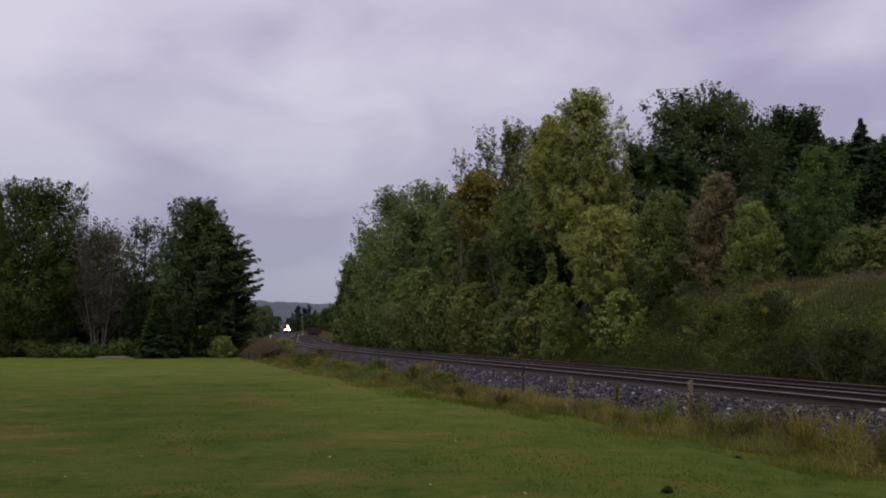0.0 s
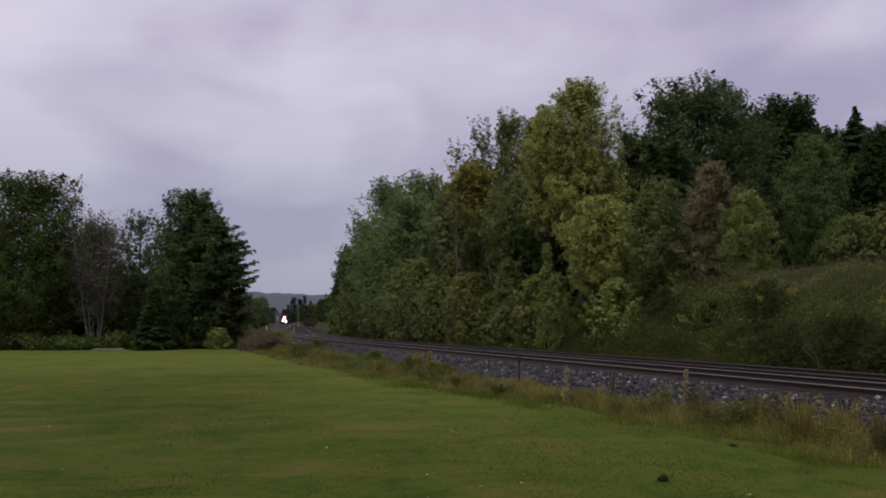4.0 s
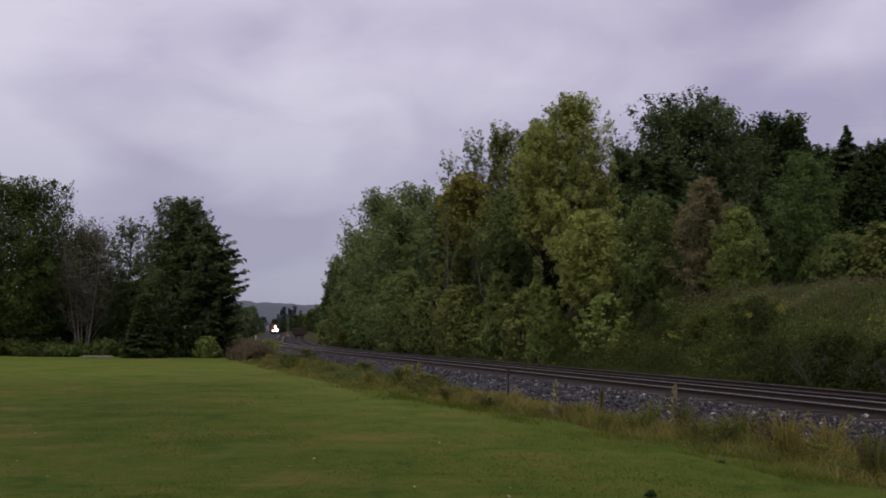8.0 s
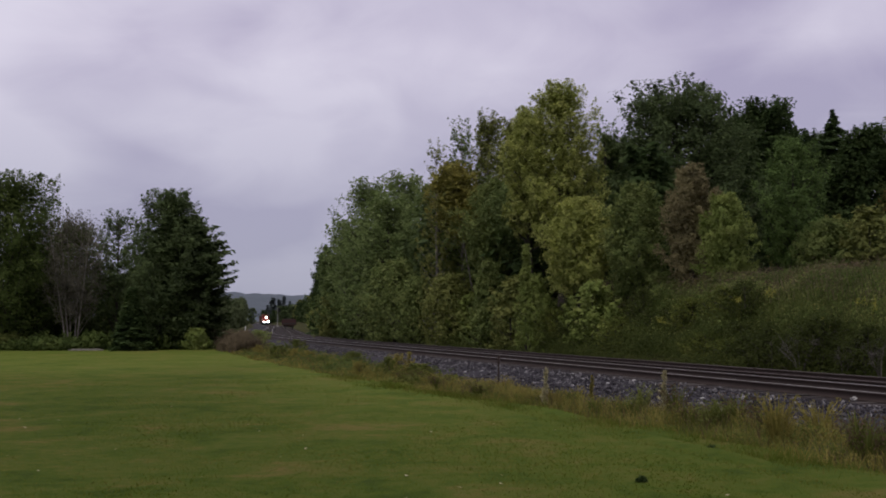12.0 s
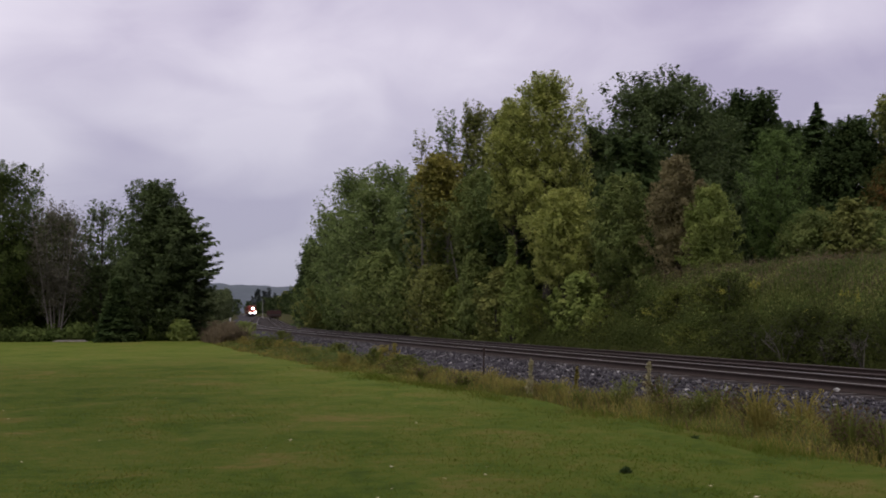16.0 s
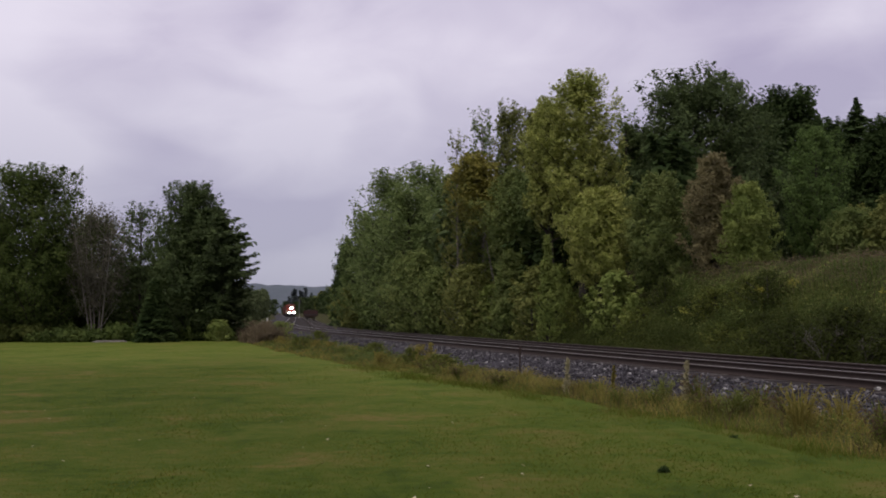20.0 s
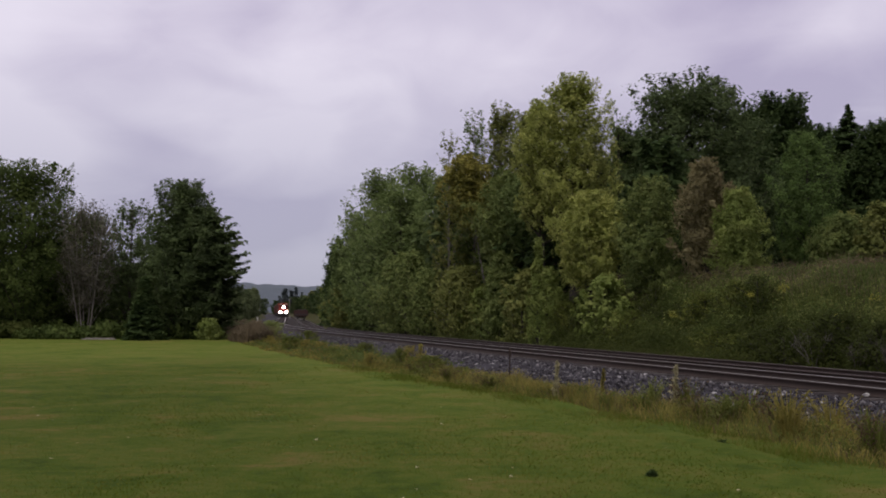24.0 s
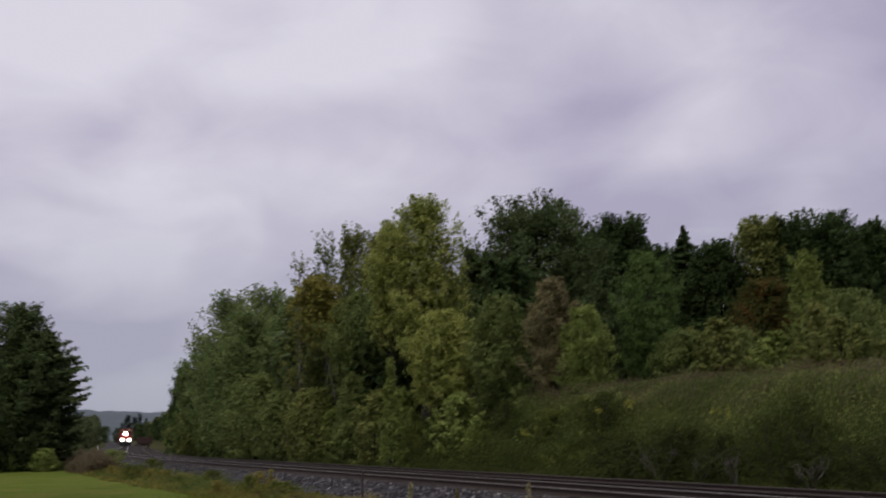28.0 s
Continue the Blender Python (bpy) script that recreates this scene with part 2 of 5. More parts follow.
def box(bm, cx, cy, cz, sx, sy, sz, bevel=0.0, turn=None):
    r = bmesh.ops.create_cube(bm, size=1.0)
    vs = r["verts"]
    bmesh.ops.scale(bm, vec=(sx, sy, sz), verts=vs)
    if bevel:
        es = list({e for v in vs for e in v.link_edges})
        g = bmesh.ops.bevel(bm, geom=es, offset=bevel, segments=2, affect="EDGES", profile=0.6)
        vs = list({v for f in g["faces"] for v in f.verts} | {v for v in vs if v.is_valid})
    if turn is not None:
        bmesh.ops.transform(bm, matrix=turn, verts=vs)
    bmesh.ops.translate(bm, vec=(cx, cy, cz), verts=vs)
    return vs


def rod(bm, a, b, r0, r1=None, seg=8):
    a, b = Vector(a), Vector(b)
    d = b - a
    g = bmesh.ops.create_cone(bm, cap_ends=True, segments=seg, radius1=r0, radius2=r0 if r1 is None else r1, depth=d.length)
    m = Matrix.Translation((a + b) / 2) @ d.to_track_quat("Z", "Y").to_matrix().to_4x4()
    bmesh.ops.transform(bm, matrix=m, verts=g["verts"])
    return g["verts"]


def tube(points, radii, seg=7):
    """A tapered tube along points: its vertices and four-sided faces."""
    pts = np.asarray(points, float)
    n = len(pts)
    d = np.gradient(pts, axis=0)
    d /= np.linalg.norm(d, axis=1, keepdims=True) + 1e-9
    ref = np.where(np.abs(d[:, 2:3]) > 0.9, [[1.0, 0, 0]], [[0, 0, 1.0]])
    u = np.cross(d, ref)
    u /= np.linalg.norm(u, axis=1, keepdims=True) + 1e-9
    w = np.cross(d, u)
    a = np.linspace(0, 2 * np.pi, seg, endpoint=False)
    ring = np.cos(a)[None, :, None] * u[:, None] + np.sin(a)[None, :, None] * w[:, None]
    v = pts[:, None] + ring * np.asarray(radii, float)[:, None, None]
    i = np.arange(n - 1)[:, None] * seg
    j = np.arange(seg)[None]
    k = (j + 1) % seg
    f = np.stack([i + j, i + k, i + seg + k, i + seg + j], -1).reshape(-1, 4)
    return v.reshape(-1, 3), f


class Pile:
    """Vertices and four-sided faces gathered into one mesh."""

    def __init__(self):
        self.v, self.f, self.n = [], [], 0

    def add(self, v, f):
        self.v.append(v)
        self.f.append(np.asarray(f) + self.n)
        self.n += len(v)

    def mesh(self, name, mats, smooth=False):
        return mesh_from(name, np.concatenate(self.v), np.concatenate(self.f), mats, smooth=smooth)


def leaves(rng, centres, normals, size, long=1.3):
    """Small leaf sprays, three corners each, at centres, facing normals."""
    n = len(centres)
    r = rng.normal(size=(n, 3))
    t = np.cross(normals, r)
    t /= np.linalg.norm(t, axis=1, keepdims=True) + 1e-9
    b = np.cross(normals, t)
    s = size * rng.uniform(0.6, 1.4, (n, 1))
    v = np.stack([centres - t * s * 0.6 * long, centres + t * s * 0.25 * long + b * s * 0.5, centres + t * s * 0.35 * long - b * s * 0.5], 1)
    return v.reshape(-1, 3), np.arange(3 * n).reshape(-1, 3)


def unit(rng, n):
    u = rng.normal(size=(n, 3))
    return u / np.linalg.norm(u, axis=1, keepdims=True)

# ---- ground ----
EDGE_Y = np.array([4, 12, 19, 22, 26, 31, 37, 45, 70])
EDGE_P = np.array([-7.4, -7.15, -7.0, -7.6, -8.05, -8.7, -9.2, -9.45, -9.5])
WEEDS_P = np.array([-4.2, -4.3, -4.6, -5.3, -5.7, -5.8, -6.0, -6.0, -5.8])


def verge_edge(y):
    """Where the mowing stops, right of the nearer track's middle."""
    return np.interp(y, EDGE_Y, EDGE_P) + 0.12 * np.sin(np.asarray(y) * 0.9) + 0.1 * np.sin(np.asarray(y) * 2.3)


def weeds_end(y):
    """Where the verge's weeds thin out towards the ballast."""
    return np.interp(y, EDGE_Y, WEEDS_P) + 0.25 * np.sin(np.asarray(y) * 0.7 + 1) + 0.18 * np.sin(np.asarray(y) * 1.9)


_lattice = np.random.default_rng(99).uniform(0, 1, (256, 256))


def patchy(x, y, size, k=0):
    """Smooth random patches of about that size, from 0 to 1."""
    u, v = np.asarray(x, float) / size + 37.3 * k + 64, np.asarray(y, float) / size + 17.9 * k + 64
    i, j = np.floor(u).astype(int), np.floor(v).astype(int)
    a, b = u - i, v - j
    a, b = a * a * (3 - 2 * a), b * b * (3 - 2 * b)
    g = lambda p, q: _lattice[p % 256, q % 256]
    return (g(i, j) * (1 - a) + g(i + 1, j) * a) * (1 - b) + (g(i, j + 1) * (1 - a) + g(i + 1, j + 1) * a) * b


def build_ground():
    ps = np.concatenate([[-3000, -1200, -500, -200, -90], np.arange(-60, -16, 2.0), np.arange(-16, -10, 0.8), np.arange(-10, 8.1, 0.4), np.arange(9, 24, 1.0), [27, 32, 40, 55, 75, 110, 200, 500, 1200, 3000]])
    ys = np.concatenate([[-2500, -900, -300, -120], np.arange(-60, 0, 10), np.arange(0, 130, 1.5), np.arange(130, 400, 8), np.arange(400, 1000, 50), [1100, 1300, 1600, 2000, 2500, 3200]])
    gp, gy = np.meshgrid(ps, ys)
    x, y = beside(gp, gy)
    z = ground_z(x, y)
    rng = np.random.default_rng(3)
    rough_here = ((gp > -8.0) & (gp < -2.8)) | (gp > 6.5)
    z = z + np.where(rough_here, rng.normal(0, 0.035, z.shape), rng.normal(0, 0.006, z.shape))
    nv, nu = gp.shape
    i = np.arange(nv - 1)[:, None] * nu + np.arange(nu - 1)[None]
    faces = np.stack([i, i + 1, i + nu + 1, i + nu], -1).reshape(-1, 4)
    pc = (gp[:-1, :-1] + gp[1:, 1:]) / 2
    yc = (gy[:-1, :-1] + gy[1:, 1:]) / 2
    edge = verge_edge(yc) + 0.5
    idx = np.full(pc.shape, 1)
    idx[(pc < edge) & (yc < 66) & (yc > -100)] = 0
    idx[(pc > weeds_end(yc) + 0.1) & (pc < -1.7)] = 2
    idx[(pc >= -1.7) & (pc < 6.6)] = 3
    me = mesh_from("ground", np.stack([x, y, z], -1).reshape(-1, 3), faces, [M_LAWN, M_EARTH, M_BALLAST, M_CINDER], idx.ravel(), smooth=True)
    # lush strip by the verge, plus painted grazing-view paleness further off
    lush_far = np.maximum(0.85 * ease(-16, -9.8, gp - 1.5 * patchy(x, y, 5, 2)), ease(16, 46, gy + 10 * patchy(x, y, 9, 5) - 5)) * (0.75 + 0.35 * patchy(x, y, 7, 6)) * (0.25 + 0.75 * ease(10, 30, gy))
    me.attributes.new("lush_and_grazing_tone", "FLOAT", "POINT").data.foreach_set("value", np.clip(lush_far, 0, 1).astype(np.float32).ravel())
    return tagged(new("ground", me), "mown green lawn beside weedy verge, ballast bed and bank", "ground", kind="structure")


build_ground()


def build_hill():
    rng = np.random.default_rng(5)
    az = np.linspace(radians(-60), radians(60), 400)
    rows = []
    for k, (d, f) in enumerate([(2100, 0.0), (2350, 0.35), (2600, 0.75), (2800, 1.0), (3000, 0.9), (3600, 0.3)]):
        h = 72 - 13 * np.sin((az + 0.160) * 14) + 2 * np.sin(az * 47 + 1) + rng.normal(0, 1.3, len(az)) * (f > 0.6)
        rows.append(np.stack([np.sin(az) * d, np.cos(az) * d, h * f - 6 * (f == 0)], -1))
    v = np.concatenate(rows)
    n = len(az)
    i = np.arange(5)[:, None] * n + np.arange(n - 1)[None]
    f = np.stack([i, i + 1, i + n + 1, i + n], -1).reshape(-1, 4)
    # the blue of distant haze is part of the ridge's base colour
    m = material("hazed_wooded_hill", [(0.05, 0.065, 0.078), (0.07, 0.086, 0.1), (0.082, 0.098, 0.112)], scale=0.02, fine=0.12, rough=1.0)
    tagged(new("backdrop_hill", mesh_from("backdrop_hill", v, f, m, smooth=True)), "low wooded ridge in the distance, blue-green with haze in its colour", "hill", kind="structure")


build_hill()

# ---- plants ----
G_DARK = foliage("dark_green_leaves", (0.032, 0.053, 0.020), (0.056, 0.086, 0.029), (0.089, 0.123, 0.041))
G_OAK = foliage("oak_leaves", (0.056, 0.080, 0.034), (0.094, 0.128, 0.050), (0.142, 0.184, 0.072))
G_MID = foliage("mid_green_leaves", (0.097, 0.132, 0.043), (0.171, 0.212, 0.066), (0.255, 0.290, 0.099))
G_GREY = foliage("grey_green_leaves", (0.096, 0.138, 0.043), (0.161, 0.210, 0.072), (0.239, 0.294, 0.109))
G_YEL = foliage("yellowing_leaves", (0.198, 0.226, 0.063), (0.324, 0.355, 0.096), (0.463, 0.470, 0.154))
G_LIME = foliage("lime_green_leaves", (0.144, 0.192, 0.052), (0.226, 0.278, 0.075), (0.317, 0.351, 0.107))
G_RUST = foliage("rusty_leaves", (0.155, 0.140, 0.066), (0.234, 0.203, 0.103), (0.300, 0.271, 0.142))
G_ORANGE = foliage("orange_green_leaves", (0.046, 0.078, 0.023), (0.093, 0.101, 0.031), (0.232, 0.101, 0.031))
G_OLIVE = foliage("olive_leaves", (0.123, 0.144, 0.042), (0.195, 0.214, 0.064), (0.274, 0.280, 0.091))
G_SPRUCE = foliage("spruce_needles", (0.038, 0.062, 0.024), (0.066, 0.101, 0.036), (0.106, 0.146, 0.052), thin=0.15)
# distance haze is put into the far spruces' needle colour
G_HAZE = foliage("haze_tinted_needles", (0.072, 0.088, 0.084), (0.105, 0.125, 0.120), (0.140, 0.162, 0.155), thin=0.15)
G_BROWNGREY = foliage("grey_brown_twigs", (0.080, 0.076, 0.056), (0.127, 0.119, 0.086), (0.185, 0.172, 0.124))
G_DRY = foliage("dry_weed_stems", (0.125, 0.122, 0.028), (0.227, 0.196, 0.049), (0.352, 0.285, 0.086))
G_WEED = foliage("green_weeds", (0.071, 0.091, 0.021), (0.121, 0.142, 0.031), (0.187, 0.187, 0.047))
G_REED = foliage("bank_weeds", (0.048, 0.073, 0.018), (0.081, 0.113, 0.028), (0.125, 0.150, 0.046))
G_RED = foliage("reddish_weeds", (0.070, 0.050, 0.030), (0.110, 0.076, 0.045), (0.155, 0.105, 0.062))

G_FRESH = foliage("fresh_green_leaves", (0.068, 0.108, 0.034), (0.115, 0.174, 0.050), (0.172, 0.245, 0.076))
G_AMBER = foliage("yellow_brown_leaves", (0.170, 0.166, 0.046), (0.262, 0.246, 0.062), (0.365, 0.318, 0.084))
G_WOODS = foliage("shaded_wood_leaves", (0.048, 0.071, 0.022), (0.083, 0.116, 0.031), (0.132, 0.166, 0.046))
G_MAUVE = foliage("mauve_brown_brush", (0.088, 0.071, 0.044), (0.144, 0.115, 0.070), (0.206, 0.163, 0.098))

G_STRAW = foliage("pale_straw", (0.26, 0.24, 0.13), (0.36, 0.33, 0.19), (0.46, 0.42, 0.26))
G_SEED = foliage("tan_seed_heads", (0.106, 0.087, 0.051), (0.170, 0.140, 0.085), (0.239, 0.198, 0.125))

# haze of distance is mixed into this leaf colour
G_PALE = foliage("hazy_olive_green_leaves", (0.085, 0.110, 0.048), (0.128, 0.158, 0.070), (0.180, 0.208, 0.098))
# dark thicket green; the shade at the bank's foot is in the colour
G_THICKET = foliage("darkened_thicket_leaves", (0.032, 0.043, 0.012), (0.054, 0.068, 0.017), (0.084, 0.096, 0.026))


def outline(shape, u):
    """Radius of a crown, as a share of its greatest, from its foot (0) to its top (1)."""
    u = np.asarray(u, float)
    if shape == "oak":
        return np.sqrt(np.clip(1 - ((u - 0.45) / 0.66) ** 2, 0.08, 1))
    if shape == "dome":
        return np.sqrt(np.clip(1 - ((u - 0.42) / 0.61) ** 2, 0.06, 1)) * np.clip(0.9 + 0.2 * u, 0.9, 1.0)
    if shape == "tall":
        return np.clip(0.8 + 0.6 * u - 1.0 * u ** 2.5, 0.36, 1)
    if shape == "fountain":
        return np.clip(0.35 + 1.1 * u - 1.15 * u ** 3, 0.2, 1)
    if shape == "spire":
        return np.clip(1 - u, 0.004, 1) ** 0.9
    if shape == "cone":
        return np.clip(1.02 - 0.92 * u, 0.06, 1)
    return np.sqrt(np.clip(1 - (2 * u - 0.85) ** 2 * 0.72, 0.03, 1))


def broadleaf(name, label, category, x, y, top, width, mat, shape="round", foot=0.12, n=14000, boughs=90, leaf=0.17, rise=0.7, seed=1, bark=None, airy=0.0, lean=0.0, group="", accent=None, stems=1, dense=1.0, even=1.0, fine=True, girth=1.0):
    """A broadleaved tree or bush: a trunk, boughs that rise out of it to an uneven outline, and small leaves in tufts along them. top: height over the world's zero."""
    rng = np.random.default_rng(seed)
    z0 = float(ground_z(x, y)) - 0.05
    h = top - z0
    root = new(name)
    root.matrix_world = pose(x, y, z0)
    tagged(root, label, category, group)
    bark = bark or M_BARK
    trunk = Pile()
    tz = np.linspace(0, h * 0.93, 9)
    lines = []
    for k in range(stems):
        wob = np.cumsum(rng.normal(0, 0.012 * h / 9, (9, 2)), 0)
        spread = rng.normal(0, 0.13 * width, 2) * (stems > 1)
        wob = wob + spread * 0.25
        tr = girth * np.maximum(0.018 * h, 0.03) * (0.6 if stems > 1 else 1.0) * (1 - 0.93 * tz / h / 0.93) / stems ** 0.4 + 0.008
        tr[0] *= 1.35
        pts = np.stack([wob[:, 0] + (lean + spread[0]) * tz / h, wob[:, 1] + spread[1] * tz / h, tz], -1)
        v, f = tube(pts, tr, 8)
        trunk.add(v, f)
        lines.append((pts, tr))
    child("trunk", trunk.mesh("trunk", bark, smooth=True), root)
    # boughs end on the crown's outline, which swells and sinks in lobes
    boughs = int(boughs * (1.4 if shape == "tall" else 1.15)) + 10
    dense = dense * (0.74 if shape == "tall" else 0.92)
    if fine:
        n, leaf = int(n * 1.45), leaf * 0.8
    else:
        boughs = int(boughs * 0.6)
    u = np.clip((np.arange(boughs) + rng.uniform(0, 1, boughs)) / boughs, 0, 1) ** (0.72 if shape in ("oak", "round", "dome") else 0.85)
    u[-4:] = rng.uniform(0.93, 1.0, 4)
    ang = np.arange(boughs) * 2.399 + rng.uniform(0, 1.2, boughs)
    ph = rng.uniform(0, 6.28, 3)
    lobe = 0.93 + even * (0.13 * np.sin(2 * ang + ph[0] + 5 * u) + 0.14 * np.sin(3 * ang + ph[1] - 9 * u) + 0.08 * np.sin(13 * u + ph[2]))
    rad = outline(shape, u) * width / 2 * lobe * rng.uniform(0.8, 1.04, boughs)
    rad = np.where(u > 0.8, rad * np.sqrt(rng.uniform(0.2, 1, boughs)), rad)
    zt = h * (foot + (1 - foot) * u) * (1 + rng.normal(0, 0.015, boughs))
    zt = np.minimum(zt, h - min(0.06 * width * dense, 0.5))
    tips = np.stack([np.cos(ang) * rad + lean * zt / h, np.sin(ang) * rad, zt], -1)
    limbs, cen, wide, shoots = Pile(), [], [], []
    tuft = 4
    for k in range(boughs):
        pts, tr = lines[k % stems]
        a = np.clip(zt[k] - rise * rad[k] * rng.uniform(0.7, 1.2) - 0.03 * h, 0.02 * h, 0.86 * h)
        i = np.interp(a, tz, np.arange(9))
        j = int(min(i, 7))
        s = pts[j] + (pts[j + 1] - pts[j]) * (i - j)
        mid = s * 0.45 + tips[k] * 0.55 + np.array([0, 0, -0.1 * rise * rad[k]]) + rng.normal(0, 0.03 * width, 3)
        r0 = max(tr[j] * 0.26, 0.012)
        v, f = tube([s, mid, tips[k]], [r0, r0 * 0.55, 0.006], 4)
        limbs.add(v, f)
        t = np.array([0.4, 0.62, 0.82, 1.0]) + rng.normal(0, 0.05, tuft)
        q = ((1 - t) ** 2)[:, None] * s + (2 * t * (1 - t))[:, None] * mid + (t ** 2)[:, None] * tips[k]
        q = q + rng.normal(0, 0.05 * width, (tuft, 3)) * (1.2 - t)[:, None]
        cen.append(q)
        wide.append(np.clip(width * 0.097 * dense * rng.uniform(0.5, 1.4, tuft) * (1.28 - 0.5 * t), 0.14, 0.85))
        way = (tips[k] - mid) / (np.linalg.norm(tips[k] - mid) + 1e-6) + rng.normal(0, 0.3, 3) + np.array([0, 0, 0.75])
        shoots.append(way / np.linalg.norm(way))
    tagged(child("branchwork", limbs.mesh("branchwork", bark, smooth=True), root), kind="stuff")
    cen, wide, shoots = np.concatenate(cen), np.concatenate(wide), np.array(shoots)
    who = rng.choice(len(cen), n, p=wide ** 2 / np.sum(wide ** 2))
    d = unit(rng, n)
    d[:, 2] = np.where(rng.uniform(size=n) < 0.55, np.abs(d[:, 2]), d[:, 2])
    pos = cen[who] + d * np.array([1, 1, 0.85]) * (wide[who] * np.where(rng.uniform(size=n) < 0.6, rng.uniform(0.25, 1.1, n) ** 0.5, np.clip(np.abs(rng.normal(0, 0.6, n)), 0.05, 1.2)))[:, None]
    # leafy shoots stand out of the boughs' ends and break the outline
    m = int(n * 0.16)
    at = rng.integers(0, boughs, m)
    along = rng.uniform(0, 1, m)
    reach = np.clip(0.085 * width, 0.16, 0.6) * (0.5 + np.abs(np.sin(at * 7.3)))
    pos[:m] = tips[at] + shoots[at] * (reach * along)[:, None] + rng.normal(0, 1, (m, 3)) * (0.22 * reach * (1.1 - along))[:, None]
    d[:m] = shoots[at] * 0.4 + d[:m] * 0.6
    # larger leaves deep in the crown close it
    deep = np.arange(m, m + int(n * 0.18 * (1 - airy)))
    du = rng.uniform(0.08, 0.93, len(deep))
    dr = 0.74 * outline(shape, du) * width / 2 * np.sqrt(rng.uniform(0, 1, len(deep)))
    da = rng.uniform(0, 6.283, len(deep))
    dz = h * (foot + (1 - foot) * du)
    pos[deep] = np.stack([np.cos(da) * dr + lean * dz / h, np.sin(da) * dr, dz], -1)
    size = np.full((n, 1), leaf)
    if fine:
        size[deep] = leaf * 1.4
    pos[:, 2] = np.minimum(pos[:, 2], h + 0.05)
    if airy:
        keep = rng.uniform(size=n) > airy * ease(0.45, 0.95, pos[:, 2] / h)
        pos, d, size = pos[keep], d[keep], size[keep]
    pos[:, 2] = np.maximum(pos[:, 2], 0.03)
    axis = pos - np.array([0, 0, h * 0.45])
    axis /= np.linalg.norm(axis, axis=1, keepdims=True) + 1e-9
    nrm = d * 0.5 + axis * 0.5 + unit(rng, len(pos)) * 0.6 + np.array([0, 0, 0.35])
    nrm /= np.linalg.norm(nrm, axis=1, keepdims=True)
    v, f = leaves(rng, pos, nrm, size)
    if accent is None:
        child("crown", mesh_from("crown", v, f, mat), root)
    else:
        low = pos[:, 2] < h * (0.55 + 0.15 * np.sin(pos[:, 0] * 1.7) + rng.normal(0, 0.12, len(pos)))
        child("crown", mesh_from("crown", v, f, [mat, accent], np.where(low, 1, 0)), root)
    return root


def conifer(name, label, x, y, top, width, mat, seed=1, tiers=22, n_side=9, droop=0.25, foot=0.04, leaf=0.22, ragged=0.15, shape="cone", group=""):
    """A conifer: a straight trunk with tiers of boughs, each a spray of needle tufts."""
    rng = np.random.default_rng(seed)
    z0 = float(ground_z(x, y)) - 0.05
    h = top - z0
    root = new(name)
    root.matrix_world = pose(x, y, z0)
    tagged(root, label, "tree", group)
    tz = np.linspace(0, h * 0.98, 7)
    v, f = tube(np.stack([tz * 0, tz * 0, tz], -1), 0.02 * h * (1 - tz / h) + 0.01, 8)
    child("trunk", mesh_from("trunk", v, f, M_BARK, smooth=True), root)
    wood, cen, nor = Pile(), [], []
    for k in range(tiers):
        u = foot + (1 - foot) * (k + 0.5) / tiers
        r = outline(shape, u) * width / 2
        for j in range(n_side):
            a = rng.uniform(0, 2 * np.pi)
            length = r * rng.uniform(1 - 2 * ragged, 1 + ragged)
            z = h * u + rng.normal(0, h / tiers * 0.3)
            out = np.array([np.cos(a), np.sin(a), 0.0])
            tip = np.array([0, 0, z]) + out * length + np.array([0, 0, -droop * length + 0.1 * length])
            mid = np.array([0, 0, z]) + out * length * 0.55 + np.array([0, 0, -droop * length * 0.7])
            v, f = tube([[0, 0, z], mid, tip], [0.012 * h * (1 - u) + 0.008, 0.012, 0.004], 4)
            wood.add(v, f)
            m = int(20 + 34 * length)
            s = rng.uniform(0.18, 1.05, m)
            q = (1 - s)[:, None] ** 2 * np.array([0, 0, z]) + (2 * s * (1 - s))[:, None] * mid + (s ** 2)[:, None] * tip
            side = np.cross(out, [0, 0, 1.0])
            q = q + side * (rng.normal(0, 0.28, m) * length * (1.1 - 0.55 * s))[:, None] * 0.8 + rng.normal(0, 0.05, (m, 3)) * np.array([1, 1, 0.8])
            cen.append(q)
            nn = unit(rng, m) * 0.55 + np.array([0, 0, 1.0]) + out * 0.2
            nor.append(nn / np.linalg.norm(nn, axis=1, keepdims=True))
    tagged(child("branchwork", wood.mesh("branchwork", M_BARK), root), kind="stuff")
    v, f = leaves(rng, np.concatenate(cen), np.concatenate(nor), leaf, 1.6)
    child("crown", mesh_from("crown", v, f, mat), root)
    return root


def again(ob, x, y, tall, wide, turn, label=""):
    """Another plant of the same kind: turned and scaled."""
    z = float(ground_z(x, y)) - 0.05
    c = copy_thing(ob, Matrix.LocRotScale((x, y, z), Euler((0, 0, turn)), (wide, wide, tall)))
    if label:
        tagged(c, label=label)
    return c


